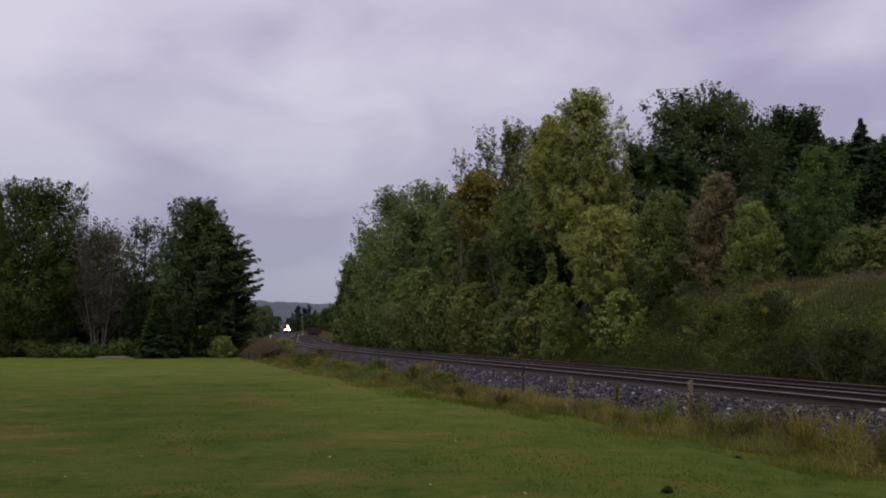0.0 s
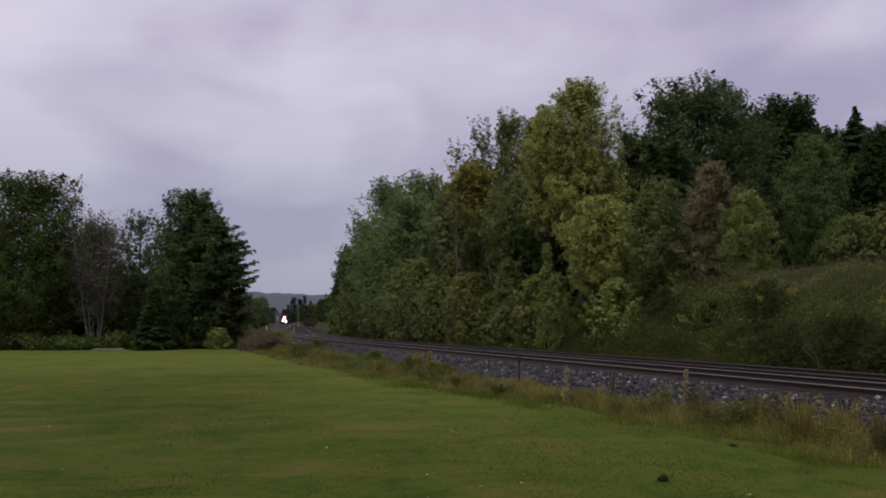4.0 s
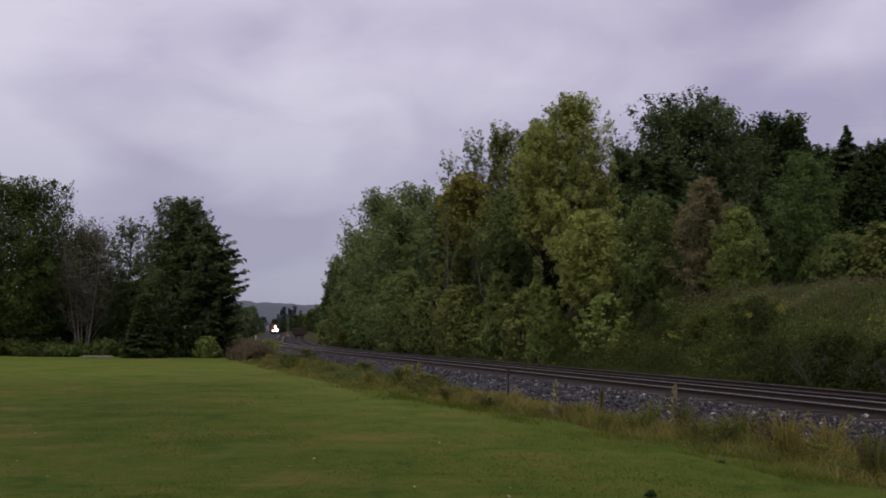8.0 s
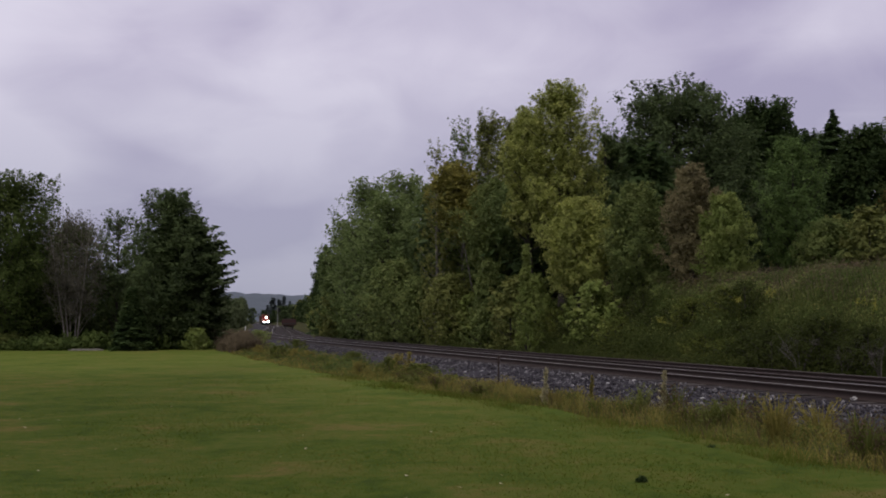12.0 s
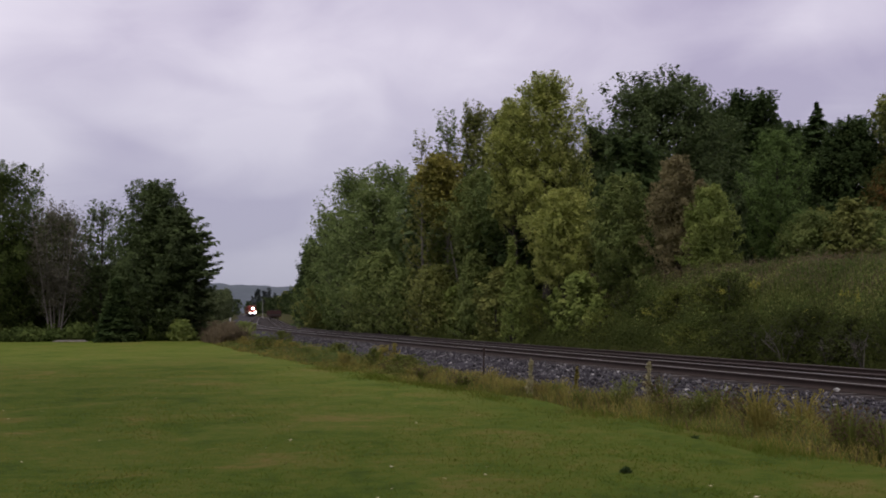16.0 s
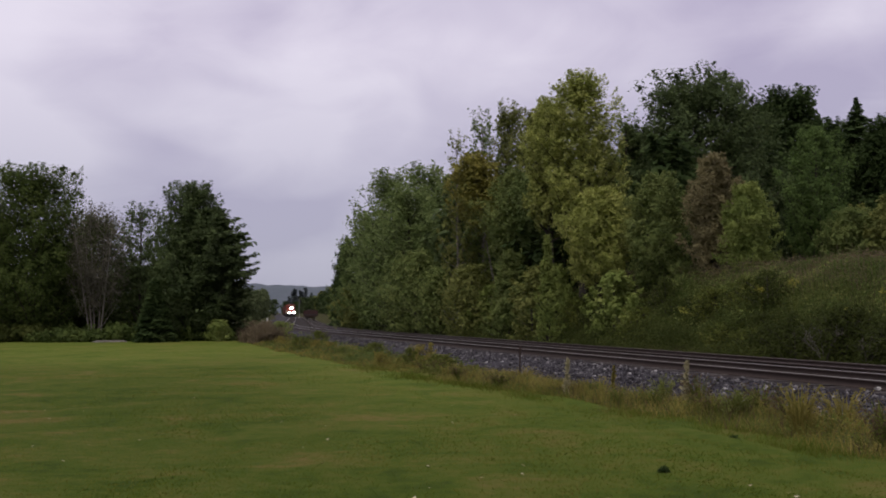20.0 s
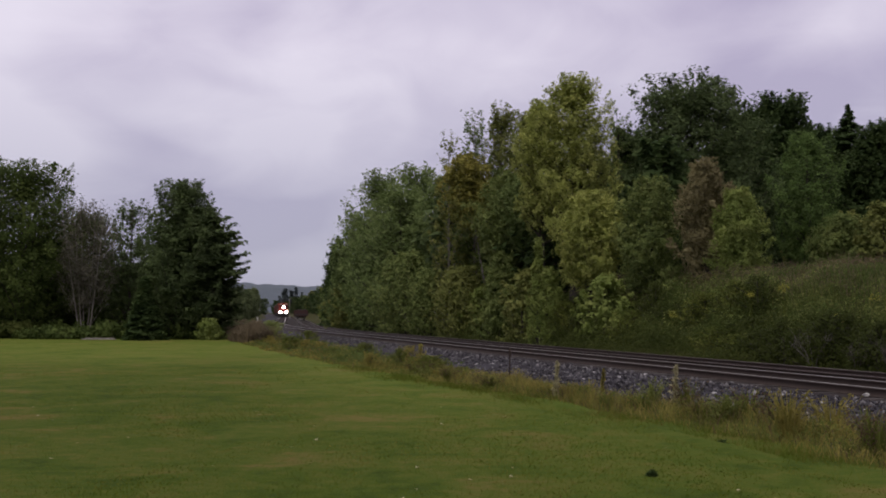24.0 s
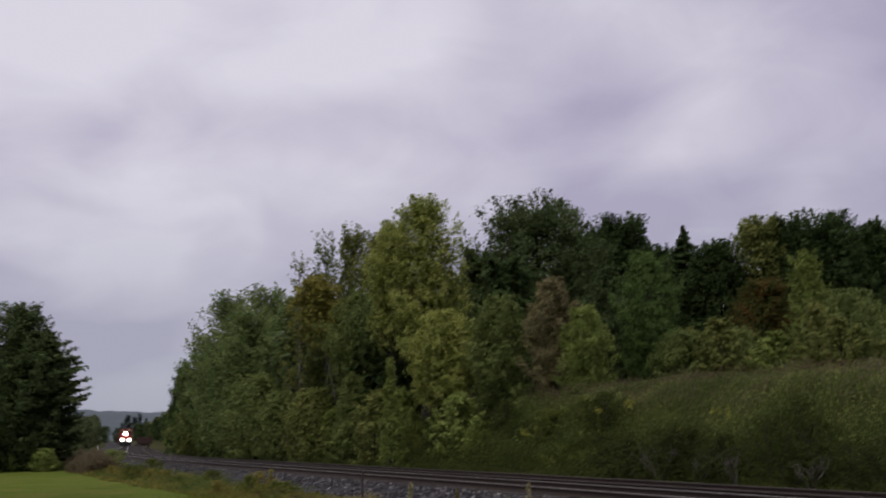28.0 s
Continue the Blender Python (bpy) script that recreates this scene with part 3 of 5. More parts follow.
# beyond the siding: the big trees on top of the bank
broadleaf("oak_tree", "broad dark green oak on top of the bank", "tree", 17.5, 80, 18.8, 12.4, G_OAK, "oak", 0.0, 46000, 210, 0.22, 0.7, 12, dense=1.35)
broadleaf("grey_tree", "grey-green tree beside the oak", "tree", 14.1, 84, 15.6, 5.8, G_DARK, "oak", 0.0, 19000, 126, 0.24, 0.7, 13, dense=1.2)
broadleaf("bare_topped_tree", "grey-green tree with bare twigs at its top", "tree", 12.4, 82, 16.8, 4.0, G_GREY, "tall", 0.05, 5200, 85, 0.23, 0.7, 14, airy=0.6, accent=G_DARK, dense=0.9)
broadleaf("maple_tree", "dense dark rounded tree behind the bank", "tree", 26.0, 86, 18.9, 7.7, G_DARK, "oak", 0.0, 28611, 185, 0.24, 0.7, 15, dense=1.4)
broadleaf("wood_tree", "dark tree filling the wood on the bank", "tree", 24.7, 92, 19.0, 7.0, G_DARK, "oak", 0.0, 22979, 170, 0.26, 0.7, 16, dense=1.2)
broadleaf("wood_tree", "dark tree filling the wood on the bank", "tree", 32.1, 95, 17.8, 7.8, G_DARK, "oak", 0.0, 22397, 176, 0.28, 0.7, 17, dense=1.2)
conifer("fir_tree", "dark pointed fir behind the bank", 32.6, 90, 18.7, 14.0, G_SPRUCE, 18, 40, 17, leaf=0.15, ragged=0.12, shape="spire")
broadleaf("dark_tree", "dense dark green tree behind the bank", "tree", 33.3, 85, 16.6, 7.0, G_DARK, "round", 0.0, 23519, 148, 0.24, 0.7, 19, dense=1.3)
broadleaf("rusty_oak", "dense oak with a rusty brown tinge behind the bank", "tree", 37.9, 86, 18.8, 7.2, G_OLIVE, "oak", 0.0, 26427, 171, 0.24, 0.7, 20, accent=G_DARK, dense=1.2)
broadleaf("oak_tree", "broad dark oak behind the bank", "tree", 41.6, 84, 18.6, 11.2, G_DARK, "oak", 0.0, 40500, 190, 0.24, 0.7, 21, dense=1.4)
broadleaf("oak_tree", "dark oak at the end of the bank's wood", "tree", 47.9, 84, 18.1, 9.7, G_DARK, "oak", 0.0, 39799, 190, 0.24, 0.7, 22, dense=1.3)
broadleaf("wood_tree", "dark tree filling the wood on the bank", "tree", 44.6, 92, 17.6, 8.0, G_DARK, "oak", 0.0, 18000, 150, 0.28, 0.7, 23, dense=1.2)
broadleaf("wood_tree", "dark tree filling the wood on the bank", "tree", 29.6, 92, 15.6, 8.0, G_DARK, "oak", 0.0, 18000, 150, 0.28, 0.7, 33, dense=1.2)
# young growth on the crest
broadleaf("autumn_tree", "small tree with orange patches in its leaves", "tree", 29.0, 66, 10.8, 5.1, G_ORANGE, "round", 0.0, 23713, 69, 0.13, 0.7, 24, dense=1.2)
broadleaf("sapling", "light green young tree on the bank", "tree", 30.0, 62, 12.0, 3.3, G_LIME, "tall", 0.0, 15576, 60, 0.12, 0.7, 25)
broadleaf("green_shrub", "mid green shrub on the bank's crest", "bush", 31.4, 60, 9.2, 6.1, G_MID, "round", 0.0, 23379, 70, 0.12, 0.7, 26)
broadleaf("round_shrub", "dull green rounded shrub on the bank's crest", "bush", 23.2, 58, 7.0, 4.4, G_MID, "round", 0.0, 17305, 60, 0.11, 0.7, 27, dense=1.2)
broadleaf("round_shrub", "dull green rounded shrub on the bank's crest", "bush", 20.7, 58, 6.8, 3.5, G_MID, "round", 0.0, 13448, 60, 0.11, 0.7, 28, dense=1.2)
broadleaf("young_maple", "open feathery young maple with bright green leaves", "tree", 20.1, 62, 11.9, 5.6, G_FRESH, "fountain", 0.05, 19000, 70, 0.12, 1.1, 29, airy=0.35, dense=0.85)
broadleaf("rusty_birch", "slender tree with rusty brown leaves", "tree", 13.4, 58, 9.8, 3.3, G_RUST, "round", 0.08, 24000, 110, 0.11, 0.7, 30, dense=1.0)
broadleaf("round_willow", "pale green rounded willow bush", "bush", 14.4, 55, 7.9, 3.0, G_LIME, "round", 0.0, 18462, 60, 0.10, 0.7, 31, dense=1.3)
broadleaf("green_shrub", "mid green tree beside the yellowing cottonwood", "tree", 11.0, 61, 9.2, 4.4, G_MID, "round", 0.0, 16448, 60, 0.12, 0.7, 32)
# the yellowing cottonwood and its neighbours
broadleaf("cottonwood", "tall yellowing cottonwood with a lumpy crown", "tree", 7.5, 68, 16.5, 5.8, G_YEL, "tall", 0.38, 32000, 115, 0.14, 0.8, 34, airy=0.15, dense=1.1)
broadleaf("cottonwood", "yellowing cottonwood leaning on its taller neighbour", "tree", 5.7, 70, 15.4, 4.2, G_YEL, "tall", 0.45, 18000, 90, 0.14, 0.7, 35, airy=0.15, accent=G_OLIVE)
broadleaf("cottonwood", "low spreading yellow-green cottonwood", "tree", 8.0, 64, 8.7, 4.7, G_YEL, "round", 0.30, 24000, 80, 0.13, 0.7, 36, dense=1.1)
broadleaf("olive_tree", "tall olive green tree behind the cottonwood", "tree", 5.5, 78, 16.2, 5.5, G_OLIVE, "tall", 0.03, 17035, 113, 0.18, 0.7, 37)
broadleaf("aspen", "tall thin aspen with a sparse top", "tree", 1.7, 85, 17.6, 4.0, G_GREY, "tall", 0.05, 9000, 93, 0.20, 0.7, 38, bark=M_PALEBARK, girth=0.5, airy=0.75, accent=G_MID, dense=0.8)
broadleaf("aspen", "tall thin aspen with a sparse top", "tree", 3.9, 87, 18.4, 5.0, G_OLIVE, "tall", 0.05, 15299, 126, 0.20, 0.7, 39, bark=M_PALEBARK, airy=0.4, accent=G_MID)
broadleaf("aspen", "tall thin aspen with a sparse yellowish top", "tree", -0.2, 84, 15.8, 3.6, G_OLIVE, "tall", 0.05, 4600, 69, 0.20, 0.7, 40, bark=M_PALEBARK, girth=0.5, airy=0.75, dense=0.8)
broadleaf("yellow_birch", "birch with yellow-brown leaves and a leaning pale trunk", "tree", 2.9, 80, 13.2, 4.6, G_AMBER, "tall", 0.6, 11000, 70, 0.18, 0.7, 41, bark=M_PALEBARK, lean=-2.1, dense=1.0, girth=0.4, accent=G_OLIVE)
broadleaf("green_tree", "mid green tree in the front of the wood", "tree", 4.2, 77, 11.6, 6.0, G_MID, "round", 0.3, 16500, 105, 0.18, 0.7, 42)
broadleaf("green_tree", "dull grey-green tree between the cottonwoods", "tree", 5.5, 75, 11.0, 5.0, G_GREY, "round", 0.42, 17000, 90, 0.15, 0.7, 43)
broadleaf("green_tree", "small pointed green tree in the front of the wood", "tree", 3.1, 72, 5.6, 3.4, G_MID, "cone", 0.06, 9000, 60, 0.14, 0.7, 44)
broadleaf("sapling", "bright yellow-green sapling before the dark wood", "tree", 4.7, 60, 5.7, 1.8, G_LIME, "cone", 0.04, 6500, 60, 0.11, 0.9, 45, dense=0.9)
# the row that follows the track to the bend
broadleaf("poplar", "grey-green poplar in the row beside the track", "tree", -0.7, 96, 13.3, 8.6, G_GREY, "tall", 0.0, 18004, 145, 0.23, 0.7, 47, dense=1.1, airy=0.4)
broadleaf("poplar", "grey-green poplar in the row beside the track", "tree", -3.4, 106, 16.0, 9.5, G_GREY, "tall", 0.0, 19587, 190, 0.25, 0.7, 48, dense=1.1, airy=0.4)
broadleaf("poplar", "grey-green poplar in the row beside the track", "tree", -7.4, 112, 16.3, 8.9, G_GREY, "tall", 0.0, 16834, 184, 0.26, 0.7, 49, dense=1.1, airy=0.4)
broadleaf("poplar", "dull green poplar in the row beside the track", "tree", -4.8, 100, 13.3, 9.6, G_GREY, "tall", 0.0, 18507, 161, 0.23, 0.7, 50, dense=1.1, airy=0.4)
broadleaf("poplar", "dull green poplar in the row beside the track", "tree", -10.7, 124, 13.0, 7.9, G_GREY, "tall", 0.0, 9736, 131, 0.29, 0.7, 51, dense=1.1, airy=0.4)
broadleaf("poplar", "dark poplar in the row beside the track", "tree", -13.8, 138, 11.3, 5.6, G_DARK, "tall", 0.0, 5313, 88, 0.32, 0.7, 52, dense=1.1, airy=0.4)
conifer("spruce", "dark spruce at the end of the tree row", -16.3, 150, 10.8, 3.7, G_SPRUCE, 53, 18, 10, leaf=0.4)
broadleaf("far_tree", "green tree where the row bends away", "tree", -20.2, 190, 8.7, 6.0, G_WOODS, "round", 0.0, 2550, 73, 0.56, 0.7, 54, dense=1.1)
broadleaf("far_tree", "green tree where the row bends away", "tree", -24.6, 240, 8.7, 6.9, G_WOODS, "round", 0.0, 2550, 84, 0.71, 0.7, 55, dense=1.1)
broadleaf("yellow_green_tree", "yellow-green small tree at the foot of the row", "tree", -3.8, 90, 6.6, 6.8, G_MID, "round", 0.0, 6463, 60, 0.21, 0.7, 56)
broadleaf("yellow_green_tree", "yellow-green small tree at the foot of the row", "tree", -1.7, 86, 5.0, 5.5, G_MID, "round", 0.0, 4324, 60, 0.20, 0.7, 57)
broadleaf("low_tree", "small green tree at the foot of the row", "tree", -7.5, 104, 4.9, 6.3, G_WOODS, "round", 0.0, 3442, 60, 0.24, 0.7, 58)
broadleaf("low_tree", "small olive tree at the foot of the row", "tree", 0.7, 79, 4.9, 5.3, G_OLIVE, "round", 0.0, 4820, 60, 0.18, 0.7, 59)
broadleaf("low_tree", "small olive tree at the foot of the row", "tree", -11.8, 124, 4.6, 5.5, G_OLIVE, "round", 0.0, 3442, 60, 0.29, 0.7, 60)
# the dark wood behind: a few kinds, planted again and again
W1 = broadleaf("wood_tree", "mid green tree in the wood beside the railway", "tree", 0.0, 92, 13.0, 6.5, G_OAK, "oak", 0.02, 1350, 36, 0.72, 0.7, 41, group="wood beside the railway", dense=1.4, fine=False)
W2 = broadleaf("wood_tree", "dark green tree in the wood beside the railway", "tree", 11.0, 84, 14.0, 6.5, G_DARK, "oak", 0.02, 2900, 44, 0.46, 0.7, 42, group="wood beside the railway", dense=1.4, fine=False)
W3 = broadleaf("wood_tree", "olive green tree in the wood beside the railway", "tree", -9.0, 140, 14.0, 6.5, G_OLIVE, "tall", 0.02, 1350, 36, 0.72, 0.7, 43, group="wood beside the railway", dense=1.4, fine=False)
W8 = broadleaf("wood_tree", "olive green tree far along the line, hazed in colour", "tree", float(beside(-9.0, 215)[0]), 215, 6.4, 6.5, G_PALE, "round", 0.02, 3600, 48, 0.42, 0.7, 63, group="trees far along the line", dense=1.4, fine=False)
# lime leaf colour stands in for light these shrubs lack under the wood
W4 = broadleaf("shrub", "light green leafy shrub at the foot of the wood, lightened in colour", "bush", 8.0, 58, 3.6, 3.4, G_LIME, "round", 0.0, 2800, 36, 0.19, 0.7, 44, group="shrubs at the foot of the wood", fine=False)
W5 = broadleaf("shrub", "olive shrub at the foot of the wood", "bush", 4.2, 66, 4.2, 3.2, G_OLIVE, "round", 0.0, 2800, 36, 0.19, 0.7, 45, group="shrubs at the foot of the wood", fine=False)
W6 = broadleaf("shrub", "mid green shrub at the foot of the wood", "bush", -2.0, 88, 4.6, 3.6, G_MID, "round", 0.0, 2800, 36, 0.19, 0.7, 46, group="shrubs at the foot of the wood", fine=False)
W7 = broadleaf("brush", "low dark brush at the foot of the weedy bank", "bush", float(beside(9.0, 40)[0]), 40, 1.5, 2.8, G_THICKET, "round", 0.0, 2100, 50, 0.069, 0.6, 47, group="brush on the bank", fine=False)
_r = random.Random(7)
for k in range(30):
    y = 74 + k * 8.0 * (1 + k * 0.03)
    for row in range(2):
        p = (13.0 if y < 140 else 14.0) + row * 6 + _r.uniform(-1.2, 1.2)
        again(_r.choice((W1, W2, W3, W2)), float(beside(p, y)[0]), y + _r.uniform(-2, 2), _r.uniform(0.75, 1.0) * (0.8 if row == 0 else 1), _r.uniform(0.85, 1.1), _r.uniform(0, 6.28))
for k in range(34):
    again(_r.choice((W2, W2, W1)), 6 + k * 1.75 + _r.uniform(-1, 1), 98 + _r.uniform(-3, 10), _r.uniform(0.7, 0.95), _r.uniform(1.0, 1.25), _r.uniform(0, 6.28))
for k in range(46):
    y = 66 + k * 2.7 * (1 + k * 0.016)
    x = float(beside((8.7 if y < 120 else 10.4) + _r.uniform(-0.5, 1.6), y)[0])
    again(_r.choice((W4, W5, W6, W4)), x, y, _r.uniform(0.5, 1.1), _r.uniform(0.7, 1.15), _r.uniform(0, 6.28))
# low brush along the crest and the foot of the weedy bank
W9 = broadleaf("brush", "dark leafy brush at the foot of the weedy bank", "bush", float(beside(8.3, 38)[0]), 38, 1.7, 2.6, G_THICKET, "round", 0.0, 2100, 50, 0.069, 0.6, 49, group="brush on the bank", fine=False)
W10 = broadleaf("brush", "mid green leafy brush at the foot of the weedy bank", "bush", float(beside(8.8, 55)[0]), 55, 1.7, 3.0, G_WEED, "round", 0.0, 2100, 50, 0.088, 0.6, 50, group="brush on the bank", fine=False)
for k in range(12):
    y = 44 + k * 2.5
    again(_r.choice((W10, W10, W7)), float(beside(8.6 + _r.uniform(-0.4, 2.4), y)[0]), y, _r.uniform(0.6, 1.25), _r.uniform(0.6, 1.1), _r.uniform(0, 6.28))
for k in range(16):
    y = 24 + k * 1.25
    again(W9, float(beside(8.0 + _r.uniform(-0.3, 0.7), y)[0]), y, _r.uniform(0.55, 1.1), _r.uniform(0.6, 1.1), _r.uniform(0, 6.28))
for k in range(26):
    y = 20 + k * 2.0
    again(W7, float(beside(8.9 + _r.uniform(-0.5, 2.6), y)[0]), y, _r.uniform(0.6, 1.5), _r.uniform(0.55, 1.15), _r.uniform(0, 6.28))
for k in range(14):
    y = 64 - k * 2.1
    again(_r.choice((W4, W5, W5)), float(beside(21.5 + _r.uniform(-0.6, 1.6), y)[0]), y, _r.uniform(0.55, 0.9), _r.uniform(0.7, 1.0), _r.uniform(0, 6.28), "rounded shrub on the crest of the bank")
# beyond the lawn
broadleaf("maple_tree", "big green maple at the edge of the lawn", "tree", -27.6, 70, 11.3, 7.6, G_WOODS, "oak", 0.0, 38841, 128, 0.14, 0.7, 72, dense=1.35)
broadleaf("maple_tree", "big green maple in the wood behind the lawn", "tree", -34.2, 73, 11.1, 9.3, G_WOODS, "oak", 0.0, 40277, 144, 0.14, 0.7, 73, dense=1.3)
conifer("spruce", "dark spruce in the wood behind the lawn", -35.2, 80, 13.2, 6.5, G_SPRUCE, 14, 24, 26, leaf=0.34)
broadleaf("wood_tree", "dark tree in the wood behind the lawn", "tree", -40.2, 72, 10.8, 9.6, G_DARK, "oak", 0.0, 41587, 145, 0.14, 0.7, 75, dense=1.3)
broadleaf("bare_birch", "thin grey-brown tree with pale bare trunks", "tree", -23.1, 69, 8.6, 6.2, G_BROWNGREY, "fountain", 0.3, 7600, 75, 0.11, 1.2, 76, bark=M_PALEBARK, stems=5, airy=0.3, dense=0.8)
broadleaf("thin_tree", "sparse grey-green tree with open branches", "tree", -21.6, 73, 9.1, 4.6, G_OAK, "tall", 0.15, 11000, 80, 0.14, 0.8, 77, airy=0.55, stems=2, dense=0.8)
broadleaf("ash_tree", "dense dark green ash at the lawn's edge", "tree", -16.1, 65.5, 9.5, 5.9, G_OAK, "dome", 0.02, 42000, 130, 0.13, 0.9, 87, airy=0.3, dense=0.95, even=0.35)
conifer("white_pine", "dark pine with layered boughs behind the ash", -15.6, 66.6, 7.8, 5.4, G_OAK, 19, 24, 22, droop=-0.1, foot=0.02, leaf=0.2, ragged=0.2, shape="round")
conifer("young_spruce", "small dark spruce at the lawn's edge", -17.6, 62.6, 3.5, 2.4, G_DARK, 20, 18, 28, leaf=0.17)
broadleaf("golden_shrub", "yellow-green shrub under the pine", "bush", -14.1, 63.5, 1.2, 1.4, G_LIME, "round", 0.0, 4474, 60, 0.13, 0.7, 81)
broadleaf("wood_tree", "dark tree behind the thin grey birch", "tree", -26.0, 77, 8.6, 6.0, G_WOODS, "round", 0.0, 12000, 90, 0.2, 0.7, 88)
L1 = broadleaf("backwoods_tree", "dark green tree in the wood behind the lawn", "tree", -38.0, 78, 12.6, 8.0, G_WOODS, "oak", 0.0, 3600, 80, 0.44, 0.7, 57, group="wood behind the lawn", dense=1.4, fine=False)
L3 = broadleaf("hedge_shrub", "low dark shrub along the wood's foot", "bush", -33.0, 66, 0.9, 2.8, G_THICKET, "round", 0.0, 1500, 41, 0.19, 0.7, 59, group="shrubs along the lawn", fine=False)
L2 = broadleaf("hedge_shrub", "low olive shrub along the wood's foot", "bush", -24.0, 66, 0.75, 2.8, G_WOODS, "round", 0.0, 1500, 41, 0.19, 0.7, 58, group="shrubs along the lawn", fine=False)
for k in range(20):
    again(L1, -66 + k * 2.3 + _r.uniform(-1, 1), 82 + _r.uniform(-3, 8), _r.uniform(0.40, 0.46) if k > 15 else _r.uniform(0.5, 0.62) if k > 11 else _r.uniform(0.75, 1.0), _r.uniform(0.7, 1.0), _r.uniform(0, 6.28))
for k in range(22):
    again(L3 if k < 14 else L2, -46 + k * 1.5, 65.5 + _r.uniform(-1, 1.6), _r.uniform(0.7, 1.3), _r.uniform(0.8, 1.3), _r.uniform(0, 6.28))
for k in range(26):
    y = 205 + k * 11.0
    again(_r.choice((W8, W8)), float(beside(-8.0 - _r.uniform(0, 7), y)[0]), y, (0.0225 * y + 1.6) / 6.5 * _r.uniform(0.75, 1.05), _r.uniform(0.55, 0.75), _r.uniform(0, 6.28))
# the cutting's far end: spruces coloured with haze, and low woods before the ridge
S1 = conifer("spruce", "spruce far along the line, tinted grey-blue as by haze", float(beside(11, 880)[0]), 880, 21.0, 8.0, G_HAZE, 81, 11, 4, leaf=1.1, group="far spruces")
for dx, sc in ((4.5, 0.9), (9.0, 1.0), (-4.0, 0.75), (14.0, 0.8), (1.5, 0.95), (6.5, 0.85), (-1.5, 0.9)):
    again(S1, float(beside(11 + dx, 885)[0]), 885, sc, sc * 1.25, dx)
for k in range(30):
    y = 700 + 8 * k
    again(_r.choice((W1, W2)), float(beside(-60 + k * 4.2, y)[0]) if k % 2 else float(beside(12 + 2 * k, y)[0]), y, _r.uniform(0.7, 1.05), _r.uniform(1.0, 1.4), _r.uniform(0, 6.28))


# ---- railway ----
RAIL_TOP, GAUGE, SIDING = 0.12, 1.51, 4.1


def sweep(profile, p, z, y0, y1, step, mat, name, parent, label=""):
    """A rail or other long profile laid along the line, p metres right of its middle."""
    ys = np.arange(y0, y1 + 0.1, step)
    prof = np.asarray(profile, float)
    k = len(prof)
    x = np.stack([beside(p + a, ys)[0] for a, _ in prof], 1)
    v = np.stack([x, np.repeat(ys[:, None], k, 1), np.repeat(prof[None, :, 1] + z, len(ys), 0)], -1).reshape(-1, 3)
    i = np.arange(len(ys) - 1)[:, None] * k + np.arange(k)[None]
    j = np.arange(len(ys) - 1)[:, None] * k + (np.arange(k)[None] + 1) % k
    f = np.stack([i, j, j + k, i + k], -1).reshape(-1, 4)
    me = mesh_from(name, v, f, mat)
    return child(name, me, parent, label)


RAIL_LOW = [(-0.075, -0.185), (0.075, -0.185), (0.07, -0.17), (0.012, -0.145), (0.012, -0.05), (0.037, -0.035), (0.037, -0.012), (-0.037, -0.012), (-0.037, -0.035), (-0.012, -0.05), (-0.012, -0.145), (-0.07, -0.17)]
RAIL_HEAD = [(-0.037, -0.014), (0.037, -0.014), (0.036, -0.004), (0.028, 0.0), (-0.028, 0.0), (-0.036, -0.004)]


def railway(name, label, p, z, head, y_far):
    root = tagged(new(name), label, "railway track", kind="structure")
    for side in (-1, 1):
        r = sweep(RAIL_LOW, p + side * GAUGE / 2, z, -30, y_far, 4, M_RAIL, "rail", root, "rust-brown steel rail")
        sweep(RAIL_HEAD, p + side * GAUGE / 2, z + 0.002, -30, y_far, 4, head, "rail_head", r, "polished running surface of the rail")
    return root


M_DULLHEAD = material("dull_rail_head", [(0.05, 0.04, 0.034), (0.095, 0.076, 0.066)], scale=3, rough=0.55, metal=0.5)
TRACK_MAIN = railway("railway_track", "main railway track of two worn steel rails on timber ties", 0.0, RAIL_TOP, M_HEAD, 900)
TRACK_SIDE = railway("siding_track", "lower siding track with duller rails on timber ties", SIDING, RAIL_TOP - 0.14, M_DULLHEAD, 900)

# ---- the train ----
# red paint, brightened to stand for the glow round the headlights
M_RED = material("glow_lifted_locomotive_red", [(0.221, 0.026, 0.017), (0.323, 0.042, 0.024)], scale=1.5, fine=8, rough=0.45, bump=0.05)
M_BROWN = material("weathered_brown_wagon_paint", [(0.055, 0.022, 0.016), (0.09, 0.036, 0.026), (0.12, 0.055, 0.04)], scale=0.8, fine=5, rough=0.75, bump=0.2)
M_BLACK = material("sooty_black_steel", [(0.012, 0.012, 0.012), (0.035, 0.032, 0.03)], scale=3, rough=0.6)
M_STEEL = material("worn_wheel_steel", [(0.10, 0.09, 0.085), (0.2, 0.19, 0.18)], scale=5, rough=0.45, metal=0.8)
M_CREAM = material("pale_stripe_paint", [(0.5, 0.42, 0.3), (0.62, 0.54, 0.42)], scale=4, rough=0.5)
M_WHITE = material("white_paint", [(0.62, 0.62, 0.6), (0.75, 0.75, 0.73)], scale=4, rough=0.6)


def glass_of(name, colour):
    m = bpy.data.materials.new(name)
    m.use_nodes = True
    b = m.node_tree.nodes["Principled BSDF"]
    b.inputs["Base Color"].default_value, b.inputs["Roughness"].default_value = (*colour, 1), 0.05
    b.inputs["Transmission Weight"].default_value = 0.6
    return m


